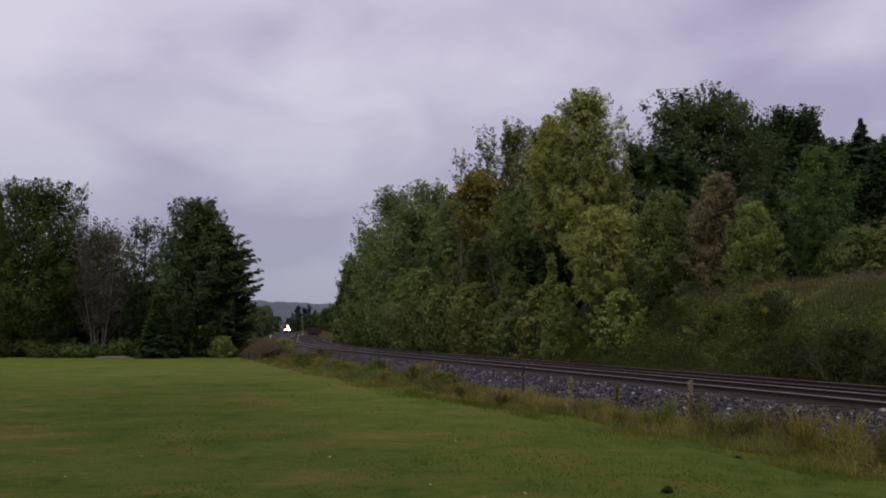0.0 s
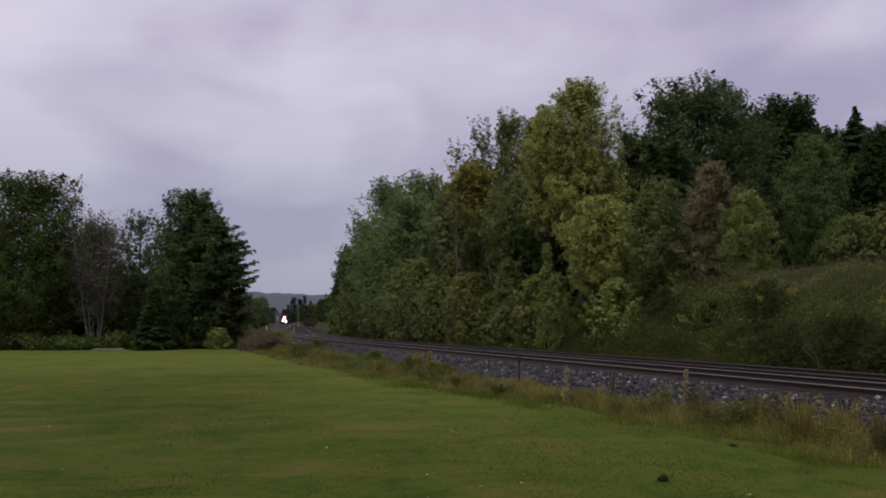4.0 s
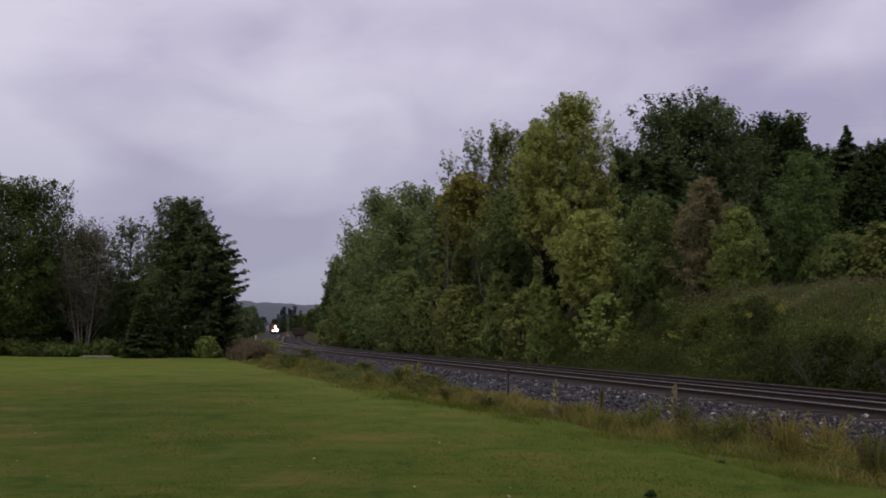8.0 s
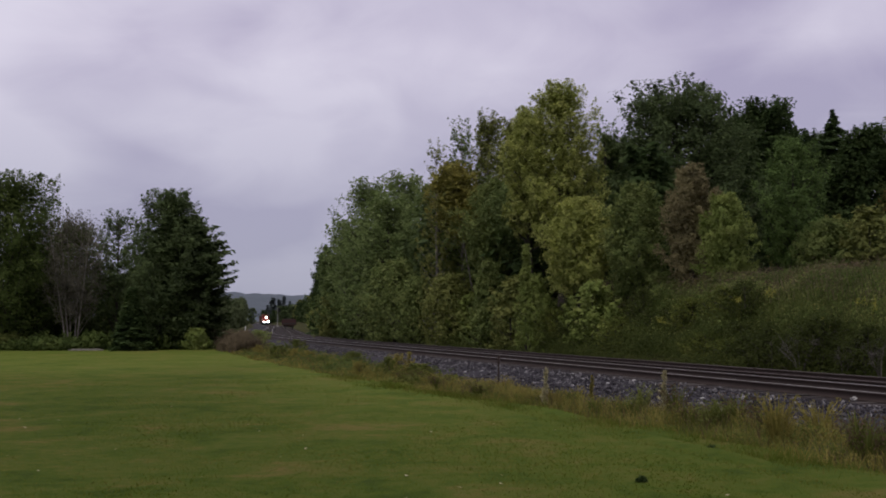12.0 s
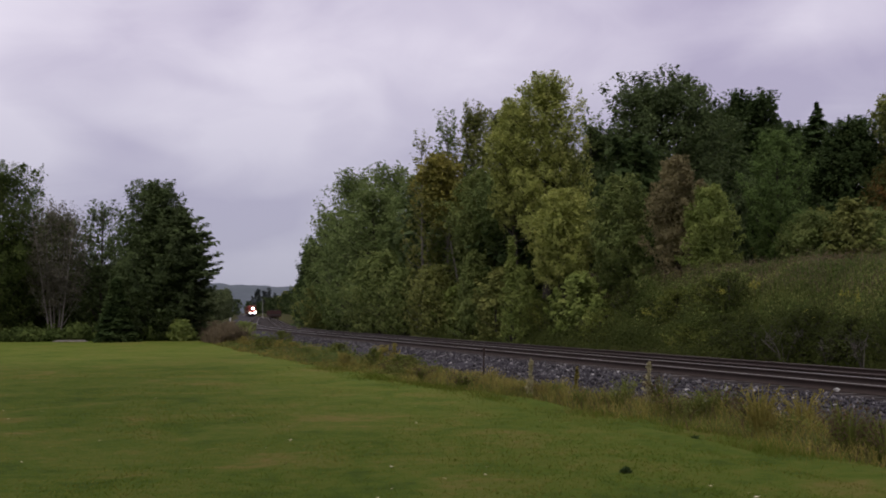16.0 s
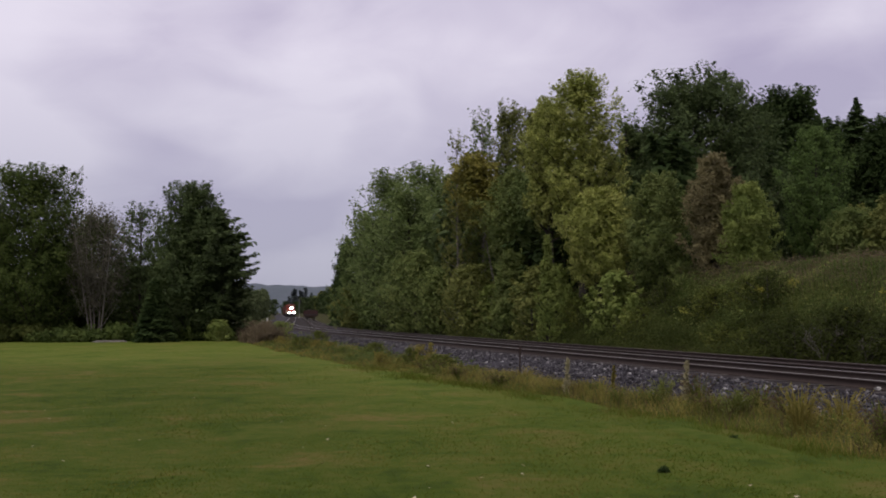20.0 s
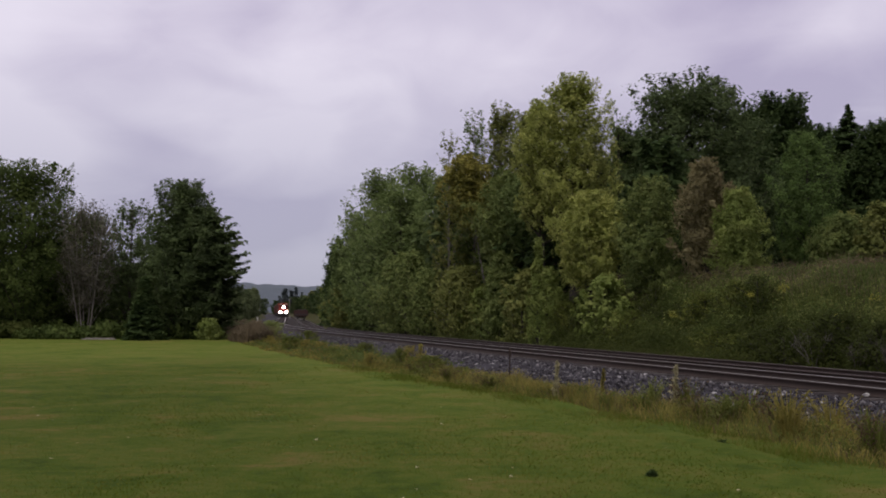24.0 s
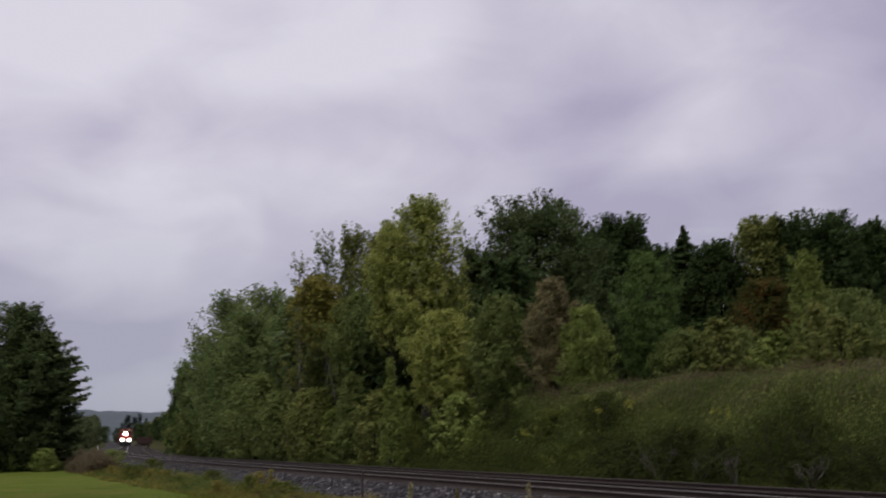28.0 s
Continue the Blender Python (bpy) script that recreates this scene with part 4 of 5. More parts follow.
def burning(name, strength, colour):
    m = bpy.data.materials.new(name)
    m.use_nodes = True
    b = m.node_tree.nodes["Principled BSDF"]
    b.inputs["Emission Color"].default_value, b.inputs["Emission Strength"].default_value = (*colour, 1), strength
    return m


M_PANE = glass_of("dark_cab_glass", (0.05, 0.06, 0.06))
M_LAMP = burning("burning_headlight", 140, (1.0, 0.93, 0.82))


def wheel_truck(root, y):
    """A three-axle truck with its side frames and wheels."""
    bm = bmesh.new()
    for s in (-1, 1):
        box(bm, s * 1.02, 0, 0.62, 0.16, 4.3, 0.34, 0.04)
        for k in (-1.65, 0, 1.65):
            box(bm, s * 1.08, k, 0.55, 0.18, 0.42, 0.42, 0.05)
    box(bm, 0, 0, 0.72, 2.1, 0.6, 0.26, 0.04)
    bmesh.ops.translate(bm, vec=(0, y, 0), verts=bm.verts)
    truck = part("truck", bm, M_BLACK, root, "black three-axle truck")
    for k in (-1.65, 0, 1.65):
        for s in (-1, 1):
            bm = bmesh.new()
            rod(bm, (s * 0.70, y + k, 0.5), (s * 0.83, y + k, 0.5), 0.5, seg=24)
            rod(bm, (s * 0.66, y + k, 0.5), (s * 0.70, y + k, 0.5), 0.53, seg=24)
            rod(bm, (s * 0.83, y + k, 0.5), (s * 0.95, y + k, 0.5), 0.12, seg=12)
            part("wheel", bm, M_STEEL, truck)


def locomotive(label, lit):
    """A hood locomotive that faces -y: low nose, cab, long hood, trucks, tank, lamps."""
    root = tagged(new("locomotive"), label, "locomotive", "moving train")
    bm = bmesh.new()
    box(bm, 0, 11.0, 1.32, 3.0, 21.6, 0.26, 0.03)
    part("underframe", bm, M_BLACK, root, "black frame sill")
    bm = bmesh.new()
    vs = box(bm, 0, 1.35, 2.2, 2.2, 1.5, 1.5, 0.08)
    for v in vs:
        if v.co.y < 1.0:
            v.co.x *= 0.8
            if v.co.z > 2.3:
                v.co.y += 0.35
    part("nose", bm, M_RED, root)
    bm = bmesh.new()
    vs = box(bm, 0, 3.3, 2.95, 3.05, 2.6, 3.0, 0.1)
    for v in vs:
        if v.co.z > 4.0:
            v.co.x *= 0.82
            if v.co.y < 2.6:
                v.co.y += 0.28
    cab = part("cab", bm, M_RED, root)
    for s in (-1, 1):
        bm = bmesh.new()
        box(bm, s * 0.62, 2.0, 3.62, 0.95, 0.05, 0.6, 0.02)
        part("windshield", bm, M_PANE, cab, "dark windshield pane")
        bm = bmesh.new()
        box(bm, s * 1.53, 3.4, 3.5, 0.04, 1.3, 0.62, 0.02)
        part("side_window", bm, M_PANE, cab, "dark cab side window")
    bm = bmesh.new()
    box(bm, 0, 3.3, 4.48, 2.5, 2.5, 0.12, 0.05)
    part("cab_roof", bm, M_RED, root)
    bm = bmesh.new()
    box(bm, 0, 12.4, 2.85, 1.9, 15.6, 2.8, 0.12)
    hood = part("long_hood", bm, M_RED, root)
    for k in range(9):
        for s in (-1, 1):
            bm = bmesh.new()
            box(bm, s * 0.96, 6.2 + k * 1.3, 2.7, 0.03, 1.1, 1.7, 0.01)
            part("hood_door", bm, M_RED, hood)
    bm = bmesh.new()
    box(bm, 0, 18.0, 4.2, 3.0, 3.6, 0.7, 0.1)
    part("radiator", bm, M_RED, root, "flared radiator housing")
    bm = bmesh.new()
    rod(bm, (0, 9.5, 4.2), (0, 9.5, 4.55), 0.35, seg=16)
    part("exhaust_stack", bm, M_BLACK, root)
    bm = bmesh.new()
    box(bm, 0, 11.0, 0.75, 2.5, 5.0, 0.95, 0.2)
    part("fuel_tank", bm, M_BLACK, root)
    bm = bmesh.new()
    vs = box(bm, 0, 0.0, 0.5, 2.9, 0.3, 0.8, 0.03)
    for v in vs:
        v.co.y += abs(v.co.x) * 0.3
    part("plow", bm, M_BLACK, root, "black snow plow")
    bm = bmesh.new()
    box(bm, 0, -0.35, 0.95, 0.3, 0.8, 0.3, 0.05)
    box(bm, 0, -0.75, 0.95, 0.42, 0.3, 0.36, 0.08)
    part("coupler", bm, M_BLACK, root)
    bm = bmesh.new()
    box(bm, 0, 0.02, 1.3, 3.0, 0.06, 0.2, 0.01)
    part("pilot_stripe", bm, M_CREAM, root, "pale stripe across the pilot")
    for s in (-1, 1):
        bm = bmesh.new()
        for k in range(10):
            rod(bm, (s * 1.42, 0.4 + k * 2.3, 1.45), (s * 1.42, 0.4 + k * 2.3, 2.4), 0.02, seg=6)
        rod(bm, (s * 1.42, 0.4, 2.4), (s * 1.42, 21.1, 2.4), 0.022, seg=6)
        part("handrail", bm, M_CREAM, root, "pale handrail along the walkway")
        bm = bmesh.new()
        for k in range(4):
            box(bm, s * 1.3, 0.35, 0.4 + k * 0.26, 0.5, 0.4, 0.04)
        part("step", bm, M_BLACK, root)
        bm = bmesh.new()
        box(bm, s * 0.75, 2.02, 4.12, 0.6, 0.05, 0.24, 0.01)
        part("number_board", bm, M_CREAM, cab, "plain pale number board")
    # lenses oversized and extra bright to stand for glare round the lamps
    for x, y, z, r in ((0, 0.62, 3.25, 0.34), (-0.87, 0.0, 1.55, 0.27), (0.87, 0.0, 1.55, 0.27)):
        bm = bmesh.new()
        rod(bm, (x, y + 0.1, z), (x, y - 0.12, z), r + 0.07, seg=20)
        shell = part("lamp_housing", bm, M_BLACK, root, "black lamp housing")
        bm = bmesh.new()
        rod(bm, (x, y - 0.1, z), (x, y - 0.16, z), r, seg=20)
        part("headlight", bm, M_LAMP if lit else M_PANE, shell, "burning white headlight" if lit else "dark headlight")
    wheel_truck(root, 4.6)
    wheel_truck(root, 17.4)
    return root


def wagon():
    """A ribbed box wagon that follows the locomotives."""
    root = tagged(new("freight_wagon"), "weathered brown ribbed freight wagon", "wagon", "moving train")
    bm = bmesh.new()
    box(bm, 0, 8.2, 2.75, 2.95, 15.6, 3.2, 0.05)
    body = part("body", bm, M_BROWN, root)
    for k in range(15):
        for s in (-1, 1):
            bm = bmesh.new()
            box(bm, s * 1.5, 0.9 + k * 1.04, 2.75, 0.08, 0.1, 3.1)
            part("rib", bm, M_BROWN, body)
    bm = bmesh.new()
    box(bm, 0, 8.2, 4.4, 3.0, 15.7, 0.12, 0.04)
    part("roof", bm, M_BROWN, root)
    bm = bmesh.new()
    box(bm, 0, 8.2, 1.05, 0.8, 16.2, 0.3, 0.03)
    part("centre_sill", bm, M_BLACK, root)
    for y in (2.2, 14.2):
        bm = bmesh.new()
        for s in (-1, 1):
            box(bm, s * 0.98, y, 0.55, 0.14, 2.3, 0.3, 0.05)
        box(bm, 0, y, 0.6, 2.0, 0.4, 0.25, 0.04)
        truck = part("truck", bm, M_BLACK, root)
        for k in (-0.88, 0.88):
            for s in (-1, 1):
                bm = bmesh.new()
                rod(bm, (s * 0.70, y + k, 0.42), (s * 0.83, y + k, 0.42), 0.42, seg=20)
                rod(bm, (s * 0.66, y + k, 0.42), (s * 0.70, y + k, 0.42), 0.45, seg=20)
                part("wheel", bm, M_STEEL, truck)
    return root


LEAD = locomotive("red diesel locomotive with three burning headlights", True)
SECOND = locomotive("second red diesel locomotive coupled behind the first", False)
TRAIN = [(LEAD, 0.0), (SECOND, 22.6)]
_w = wagon()
TRAIN.append((_w, 45.4))
for k in range(1, 7):
    TRAIN.append((copy_thing(_w, pose(0, 0, 0)), 45.4 + 16.8 * k))



# ---- weeds, grass and stones: what nobody could count ----
def blades(rng, x, y, z, h, w, lean, mat, name, label, category, plain=False):
    """Upright grass blades or stems, one bent strip (or one plain point) each."""
    n = len(x)
    a = rng.uniform(0, 2 * np.pi, n)
    side = np.stack([np.cos(a), np.sin(a), np.zeros(n)], -1) * (w / 2)[:, None]
    b = rng.uniform(0, 2 * np.pi, n)
    bend = np.stack([np.cos(b), np.sin(b), np.zeros(n)], -1) * (h * lean * rng.uniform(0.2, 1, n))[:, None]
    base = np.stack([x, y, z], -1)
    up = np.array([0, 0, 1.0])
    mid = base + up * (h * 0.6)[:, None] + bend * 0.45
    tip = base + up * (h * rng.uniform(0.9, 1.0, n))[:, None] + bend
    if plain:
        v = np.stack([base - side, base + side, tip], 1).reshape(-1, 3)
        return tagged(new(name, mesh_from(name, v, np.arange(3 * n).reshape(-1, 3), mat)), label, category, kind="stuff")
    v = np.stack([base - side, base + side, mid + side * 0.8, mid - side * 0.8, tip + side * 0.15, tip - side * 0.15], 1).reshape(-1, 3)
    i = np.arange(n)[:, None] * 6
    f = np.concatenate([i + np.array([0, 1, 2, 3]), i + np.array([3, 2, 4, 5])])
    return tagged(new(name, mesh_from(name, v, f, mat)), label, category, kind="stuff")


def scatter(rng, n, p0, p1, y0, y1, power=1.0):
    y = y0 + (y1 - y0) * rng.uniform(0, 1, n) ** power
    x, y = beside(rng.uniform(p0, p1, n), y)
    return x, y


def wave(x, y, s, k=0.0):
    return 0.5 + 0.25 * np.sin(x * s + k + 1.3 * np.sin(y * s * 0.7)) + 0.25 * np.sin(y * s * 1.3 + k * 2 + np.sin(x * s * 1.7))


def build_stuff():
    rng = np.random.default_rng(21)
    # lawn
    n = 150000
    y = 6.5 + 26 * rng.uniform(0, 1, n) ** 1.7
    x = rng.uniform(-0.52, 0.5, n) * y - 0.0 * y
    p = off_line(x, y)[0]
    k = p < verge_edge(y) + 0.4
    x, y = x[k], y[k]
    h = rng.uniform(0.012, 0.032, len(x)) * (0.7 + 0.6 * wave(x, y, 0.9))
    blades(rng, x, y, ground_z(x, y) - 0.004, h, rng.uniform(0.006, 0.014, len(x)), 1.8, M_BLADE, "lawn_grass", "short mown green grass with dry patches", "grass", True)
    # longer grass where the mowing ends
    y = 6 + 26 * rng.uniform(0, 1, 15000) ** 1.2
    x, y = beside(verge_edge(y) + rng.normal(-0.15, 0.38, len(y)), y)
    keep = rng.uniform(size=len(x)) < np.clip(patchy(x, y, 1.1, 41) * 2 - 0.3, 0.1, 1)
    x, y = x[keep], y[keep]
    blades(rng, x, y, ground_z(x, y) - 0.01, rng.uniform(0.03, 0.15, len(x)), np.clip(0.004 + 0.0004 * y, 0, 0.02) * rng.uniform(0.6, 1.3, len(x)), 1.2, M_BLADE, "edge_grass", "longer green grass where the mowing ends", "grass", True)
    # verge between lawn and ballast
    specs = [
        (38000, 6, 130, 1.5, 0.06, 0.30, G_WEED, "verge_weeds", "green weeds and grass between lawn and ballast", 1.1, 1.0),
        (40000, 6, 110, 1.5, 0.08, 0.46, G_DRY, "dry_grass", "tall tan and olive dry grass on the verge", 0.9, 0.8),
        (9000, 10, 90, 1.2, 0.15, 0.42, G_RED, "reddish_grass", "reddish brown weed stems on the verge", 0.7, 0.5),
        (9000, 57, 80, 1.2, 0.5, 1.25, G_MAUVE, "brown_weeds", "mauve-brown weed thicket at the lawn's far corner", 0.8, 0.7),
    ]
    for j, (n, y0, y1, pw, h0, h1, mat, name, label, bend, share) in enumerate(specs):
        y = y0 + (y1 - y0) * rng.uniform(0, 1, n) ** pw
        e0, e1 = verge_edge(y), weeds_end(y)
        a = rng.uniform(0, 1, n) ** 1.15 * (0.4 if mat is G_MAUVE else 1.0)
        p = e0 + (e1 - e0) * a * rng.choice([1.0, 1.0, 1.0, 1.35], n) + rng.normal(0, 0.1, n)
        x, y = beside(p, y)
        clump = patchy(x, y, 0.9, j) * 0.55 + patchy(x, y, 2.4, j + 7) * 0.75
        keep = rng.uniform(size=n) < share * np.clip(clump * 2.2 - 0.55, 0.08, 1)
        x, y, a, clump = x[keep], y[keep], a[keep], clump[keep]
        near = 1.25 - 0.4 * ease(19, 27, y)
        if h1 > 1:
            near = 1.0
        h = (h0 + (h1 - h0) * np.clip(clump * 1.5 - 0.35, 0, 1) * rng.uniform(0.45, 1.15, len(x))) * near * (0.35 + 0.65 * np.clip(a * (9 if mat is G_MAUVE else 3.5), 0, 1)) * (1 - 0.4 * np.clip(a * 2 - 1, 0, 1))
        blades(rng, x, y, ground_z(x, y) - 0.02, h, np.clip(0.004 + 0.0004 * y, 0, 0.03) * rng.uniform(0.5, 1.3, len(x)), bend, mat, name, label, "weeds")
    # broad-leaved weeds between the grasses
    for j, (n, y0, y1, h1, size, mat, name, label) in enumerate((
        (60000, 7, 110, 0.27, 0.026, G_WEED, "leafy_weeds", "low leafy green weeds in clumps on the verge"),
        (30000, 9, 110, 0.36, 0.022, G_DRY, "seedy_weeds", "olive and tan weeds gone to seed on the verge"),
        (14000, 9, 70, 0.34, 0.022, G_RED, "russet_weeds", "russet seed heads among the weeds of the verge"),
        (16000, 57, 80, 1.2, 0.07, G_MAUVE, "twiggy_brush", "mauve-brown twiggy brush at the lawn's far corner"),
        (9000, 34, 80, 0.5, 0.045, G_REED, "olive_brush", "green brush beside the track bed"),
    )):
        y = y0 + (y1 - y0) * rng.uniform(0, 1, n) ** 1.4
        e0, e1 = verge_edge(y) + 0.15, weeds_end(y)
        a = rng.uniform(0, 1, n) * (0.4 if mat is G_MAUVE else 1.0)
        x, y = beside(e0 + (e1 - e0) * a * rng.choice([1.0, 1.0, 1.25], n), y)
        clump = patchy(x, y, 0.8, j + 11) * 0.6 + patchy(x, y, 2.2, j + 15) * 0.7
        keep = rng.uniform(size=n) < np.clip(clump * 2.4 - 0.75, 0, 1)
        x, y, clump, a = x[keep], y[keep], clump[keep], a[keep]
        near = 1.0 if h1 > 0.9 else 1.2 - 0.25 * ease(19, 27, y)
        z = ground_z(x, y) + h1 * near * np.clip(clump * 1.4 - 0.2, 0.1, 1) * rng.uniform(0.0, 1.0, len(x)) * (0.4 + 0.6 * np.clip(a * 3, 0, 1))
        nn = unit(rng, len(x)) * 0.6 + np.array([0, -0.3, 0.8])
        v, f = leaves(rng, np.stack([x, y, z], -1), nn / np.linalg.norm(nn, axis=1, keepdims=True), size * (1 + np.clip(y[:, None] - 18, 0, 40) / 45))
        tagged(new(name, mesh_from(name, v, f, mat)), label, "weeds", kind="stuff")
    # the bank: leafy below, feathery tall weeds above
    def bank_at(n, p0, p1, y0=18, y1=78, power=1.15):
        x, y = scatter(rng, n, p0, p1, y0, y1, power)
        return x, y, off_line(x, y)[0]

    def growth(x, y):
        """How high the bank's weeds stand: mounds of several sizes."""
        low = 1 - 0.55 * ease(10.5, 14.0, off_line(x, y)[0])
        return 0.2 + 2.1 * low * patchy(x, y, 2.2, 3) ** 1.8 * (0.5 + 0.5 * patchy(x, y, 0.8, 4))

    x, y, p = bank_at(110000, 8.6, 20.0)
    h = growth(x, y) * rng.uniform(0.6, 1.25, len(x)) 
    blades(rng, x, y, ground_z(x, y) - 0.05, h, rng.uniform(0.016, 0.045, len(x)), 0.4, G_REED, "bank_weeds", "dense tall green weeds covering the bank", "weeds", True)
    x, y, p = bank_at(52000, 9.5, 19.0)
    keep = rng.uniform(size=len(x)) < np.clip(patchy(x, y, 3.2, 8) * 2.2 - 0.5, 0.1, 1)
    x, y = x[keep], y[keep]
    blades(rng, x, y, ground_z(x, y) - 0.05, growth(x, y) * rng.uniform(0.8, 1.3, len(x)), rng.uniform(0.014, 0.04, len(x)), 0.45, G_OLIVE, "tan_weeds", "olive and tan grass between the weeds of the bank", "weeds", True)
    x, y, p = bank_at(9000, 12.0, 18.5)
    h = (growth(x, y) + rng.uniform(0.1, 0.6, len(x))) * (0.6 + 0.6 * patchy(x, y, 3.5, 21))
    blades(rng, x, y, ground_z(x, y) - 0.05, h, rng.uniform(0.02, 0.045, len(x)), 0.25, G_SEED, "dry_stalks", "tan seed stalks standing above the bank weeds", "weeds", True)
    for mat, name, label, n, p0, p1, size, low, k in (
        (G_REED, "bank_leaves", "soft green leafy weeds over the bank", 60000, 8.8, 16.0, 0.062, 0.25, 31),
        (G_THICKET, "foot_weeds", "tangled dark green weeds along the foot of the bank, shade in their colour", 95000, 6.9, 11.0, 0.06, 0.0, 32),
        (G_OLIVE, "olive_bank_weeds", "yellow-olive leafy weeds in patches on the bank", 20000, 9.0, 15.5, 0.055, 0.45, 33),
        (G_LIME, "bright_bank_weeds", "bright green leafy weeds in patches on the bank", 11000, 9.0, 13.0, 0.055, 0.5, 34),
        (G_SEED, "seed_plumes", "tan and mauve seed plumes along the crest of the bank", 20000, 11.8, 18.5, 0.045, 0.8, 35),
        (G_RED, "russet_plumes", "russet seed plumes along the crest of the bank", 12000, 11.5, 17.5, 0.045, 0.8, 36),
    ):
        x, y, p = bank_at(n, p0, p1)
        keep = rng.uniform(size=n) < np.clip(patchy(x, y, 2.3, k) * 2.6 - (0.9 if size < 0.06 else 0.45), 0.03, 1)
        x, y, p = x[keep], y[keep], p[keep]
        z = ground_z(x, y) + growth(x, y) * rng.uniform(low, 1.12, len(x)) * (0.5 + 0.5 * ease(6.8, 8.2, p)) + 0.06 + (0.3 * rng.uniform(0, 1, len(x)) if low > 0.7 else 0)
        nn = unit(rng, len(x)) * 0.65 + np.array([-0.35, -0.25, 0.75])
        v, f = leaves(rng, np.stack([x, y, z], -1), nn / np.linalg.norm(nn, axis=1, keepdims=True), size * (0.75 + np.clip(y[:, None] - 20, 0, 50) / 60))
        tagged(new(name, mesh_from(name, v, f, mat)), label, "weeds", kind="stuff")
    # far verge of grass under the trees
    x, y = scatter(rng, 6000, 6.4, 8.6, 62, 118, 1.0)
    blades(rng, x, y, ground_z(x, y) - 0.03, rng.uniform(0.15, 0.45, len(x)), rng.uniform(0.03, 0.09, len(x)), 0.4, G_MID, "track_side_grass", "light green grass between siding and shrubs", "grass", True)
    # ballast stones
    n = 26000
    x, y = scatter(rng, n, -6.0, -1.5, 15, 80, 1.3)
    s = rng.uniform(0.016, 0.04, n) * np.where(rng.uniform(size=n) < 0.05, 1.9, 1.0)
    octa = np.array([[1, 0, 0], [-1, 0, 0], [0, 1, 0], [0, -1, 0], [0, 0, 1], [0, 0, -1]], float)
    tri = np.array([[0, 2, 4], [2, 1, 4], [1, 3, 4], [3, 0, 4], [2, 0, 5], [1, 2, 5], [3, 1, 5], [0, 3, 5]])
    a = rng.uniform(0, 2 * np.pi, n)
    R = np.zeros((n, 3, 3))
    R[:, 0, 0], R[:, 0, 1], R[:, 1, 0], R[:, 1, 1], R[:, 2, 2] = np.cos(a), -np.sin(a), np.sin(a), np.cos(a), 1
    v = octa[None] * rng.uniform(0.6, 1.3, (n, 6, 1)) + rng.normal(0, 0.18, (n, 6, 3))
    v = np.einsum("nij,nkj->nki", R, v) * s[:, None, None]
    v = v + np.stack([x, y, ground_z(x, y) + s * 0.35], -1)[:, None]
    f = (np.arange(n)[:, None, None] * 6 + tri[None]).reshape(-1, 3)
    tagged(new("ballast_stones", mesh_from("ballast_stones", v.reshape(-1, 3), f, M_STONE)), "loose blue-grey crushed stone of the track bed", "ballast", kind="stuff")


build_stuff()


def build_ties():
    bm = bmesh.new()
    box(bm, 0, 0, -0.09, 2.6, 0.23, 0.18, 0.012)
    me = bpy.data.meshes.new("tie")
    bm.to_mesh(me)
    bm.free()
    me.materials.append(M_TIE)
    rng = np.random.default_rng(9)
    for track, p, z in ((TRACK_MAIN, 0.0, RAIL_TOP - 0.183), (TRACK_SIDE, SIDING, RAIL_TOP - 0.14 - 0.183)):
        rest = Pile()
        y, k = 8.0, 0
        while y < 420:
            x = float(beside(p, y)[0])
            turn = math.atan(float(line_slope(y))) * -1 + rng.normal(0, 0.012)
            if k < 260:
                ob = new("tie", me)
                ob.parent = track
                ob.matrix_local = Matrix.Translation((x, y, z + rng.normal(0, 0.008))) @ Matrix.Rotation(-turn * -1, 4, "Z")
            else:
                c, s = math.cos(turn), math.sin(turn)
                q = np.array([[sx * 1.3, sy * 0.115, zz] for zz in (-0.18, 0.0) for sx, sy in ((-1, -1), (1, -1), (1, 1), (-1, 1))])
                v = np.stack([q[:, 0] * c - q[:, 1] * s + x, q[:, 0] * s + q[:, 1] * c + y, q[:, 2] + z], -1)
                rest.add(v, [[0, 1, 2, 3], [4, 5, 6, 7], [0, 1, 5, 4], [1, 2, 6, 5], [2, 3, 7, 6], [3, 0, 4, 7]])
            y += 0.52
            k += 1
        tagged(child("far_ties", rest.mesh("far_ties", M_TIE), track), kind="stuff")


build_ties()


# ---- things along the line ----
M_OLDRED = material("dark_rusty_red_paint", [(0.030, 0.013, 0.011), (0.055, 0.023, 0.018)], scale=0.8, fine=5, rough=0.8, bump=0.2)


WAGON_TURN = math.degrees(math.atan(-float(line_slope(241.0))))


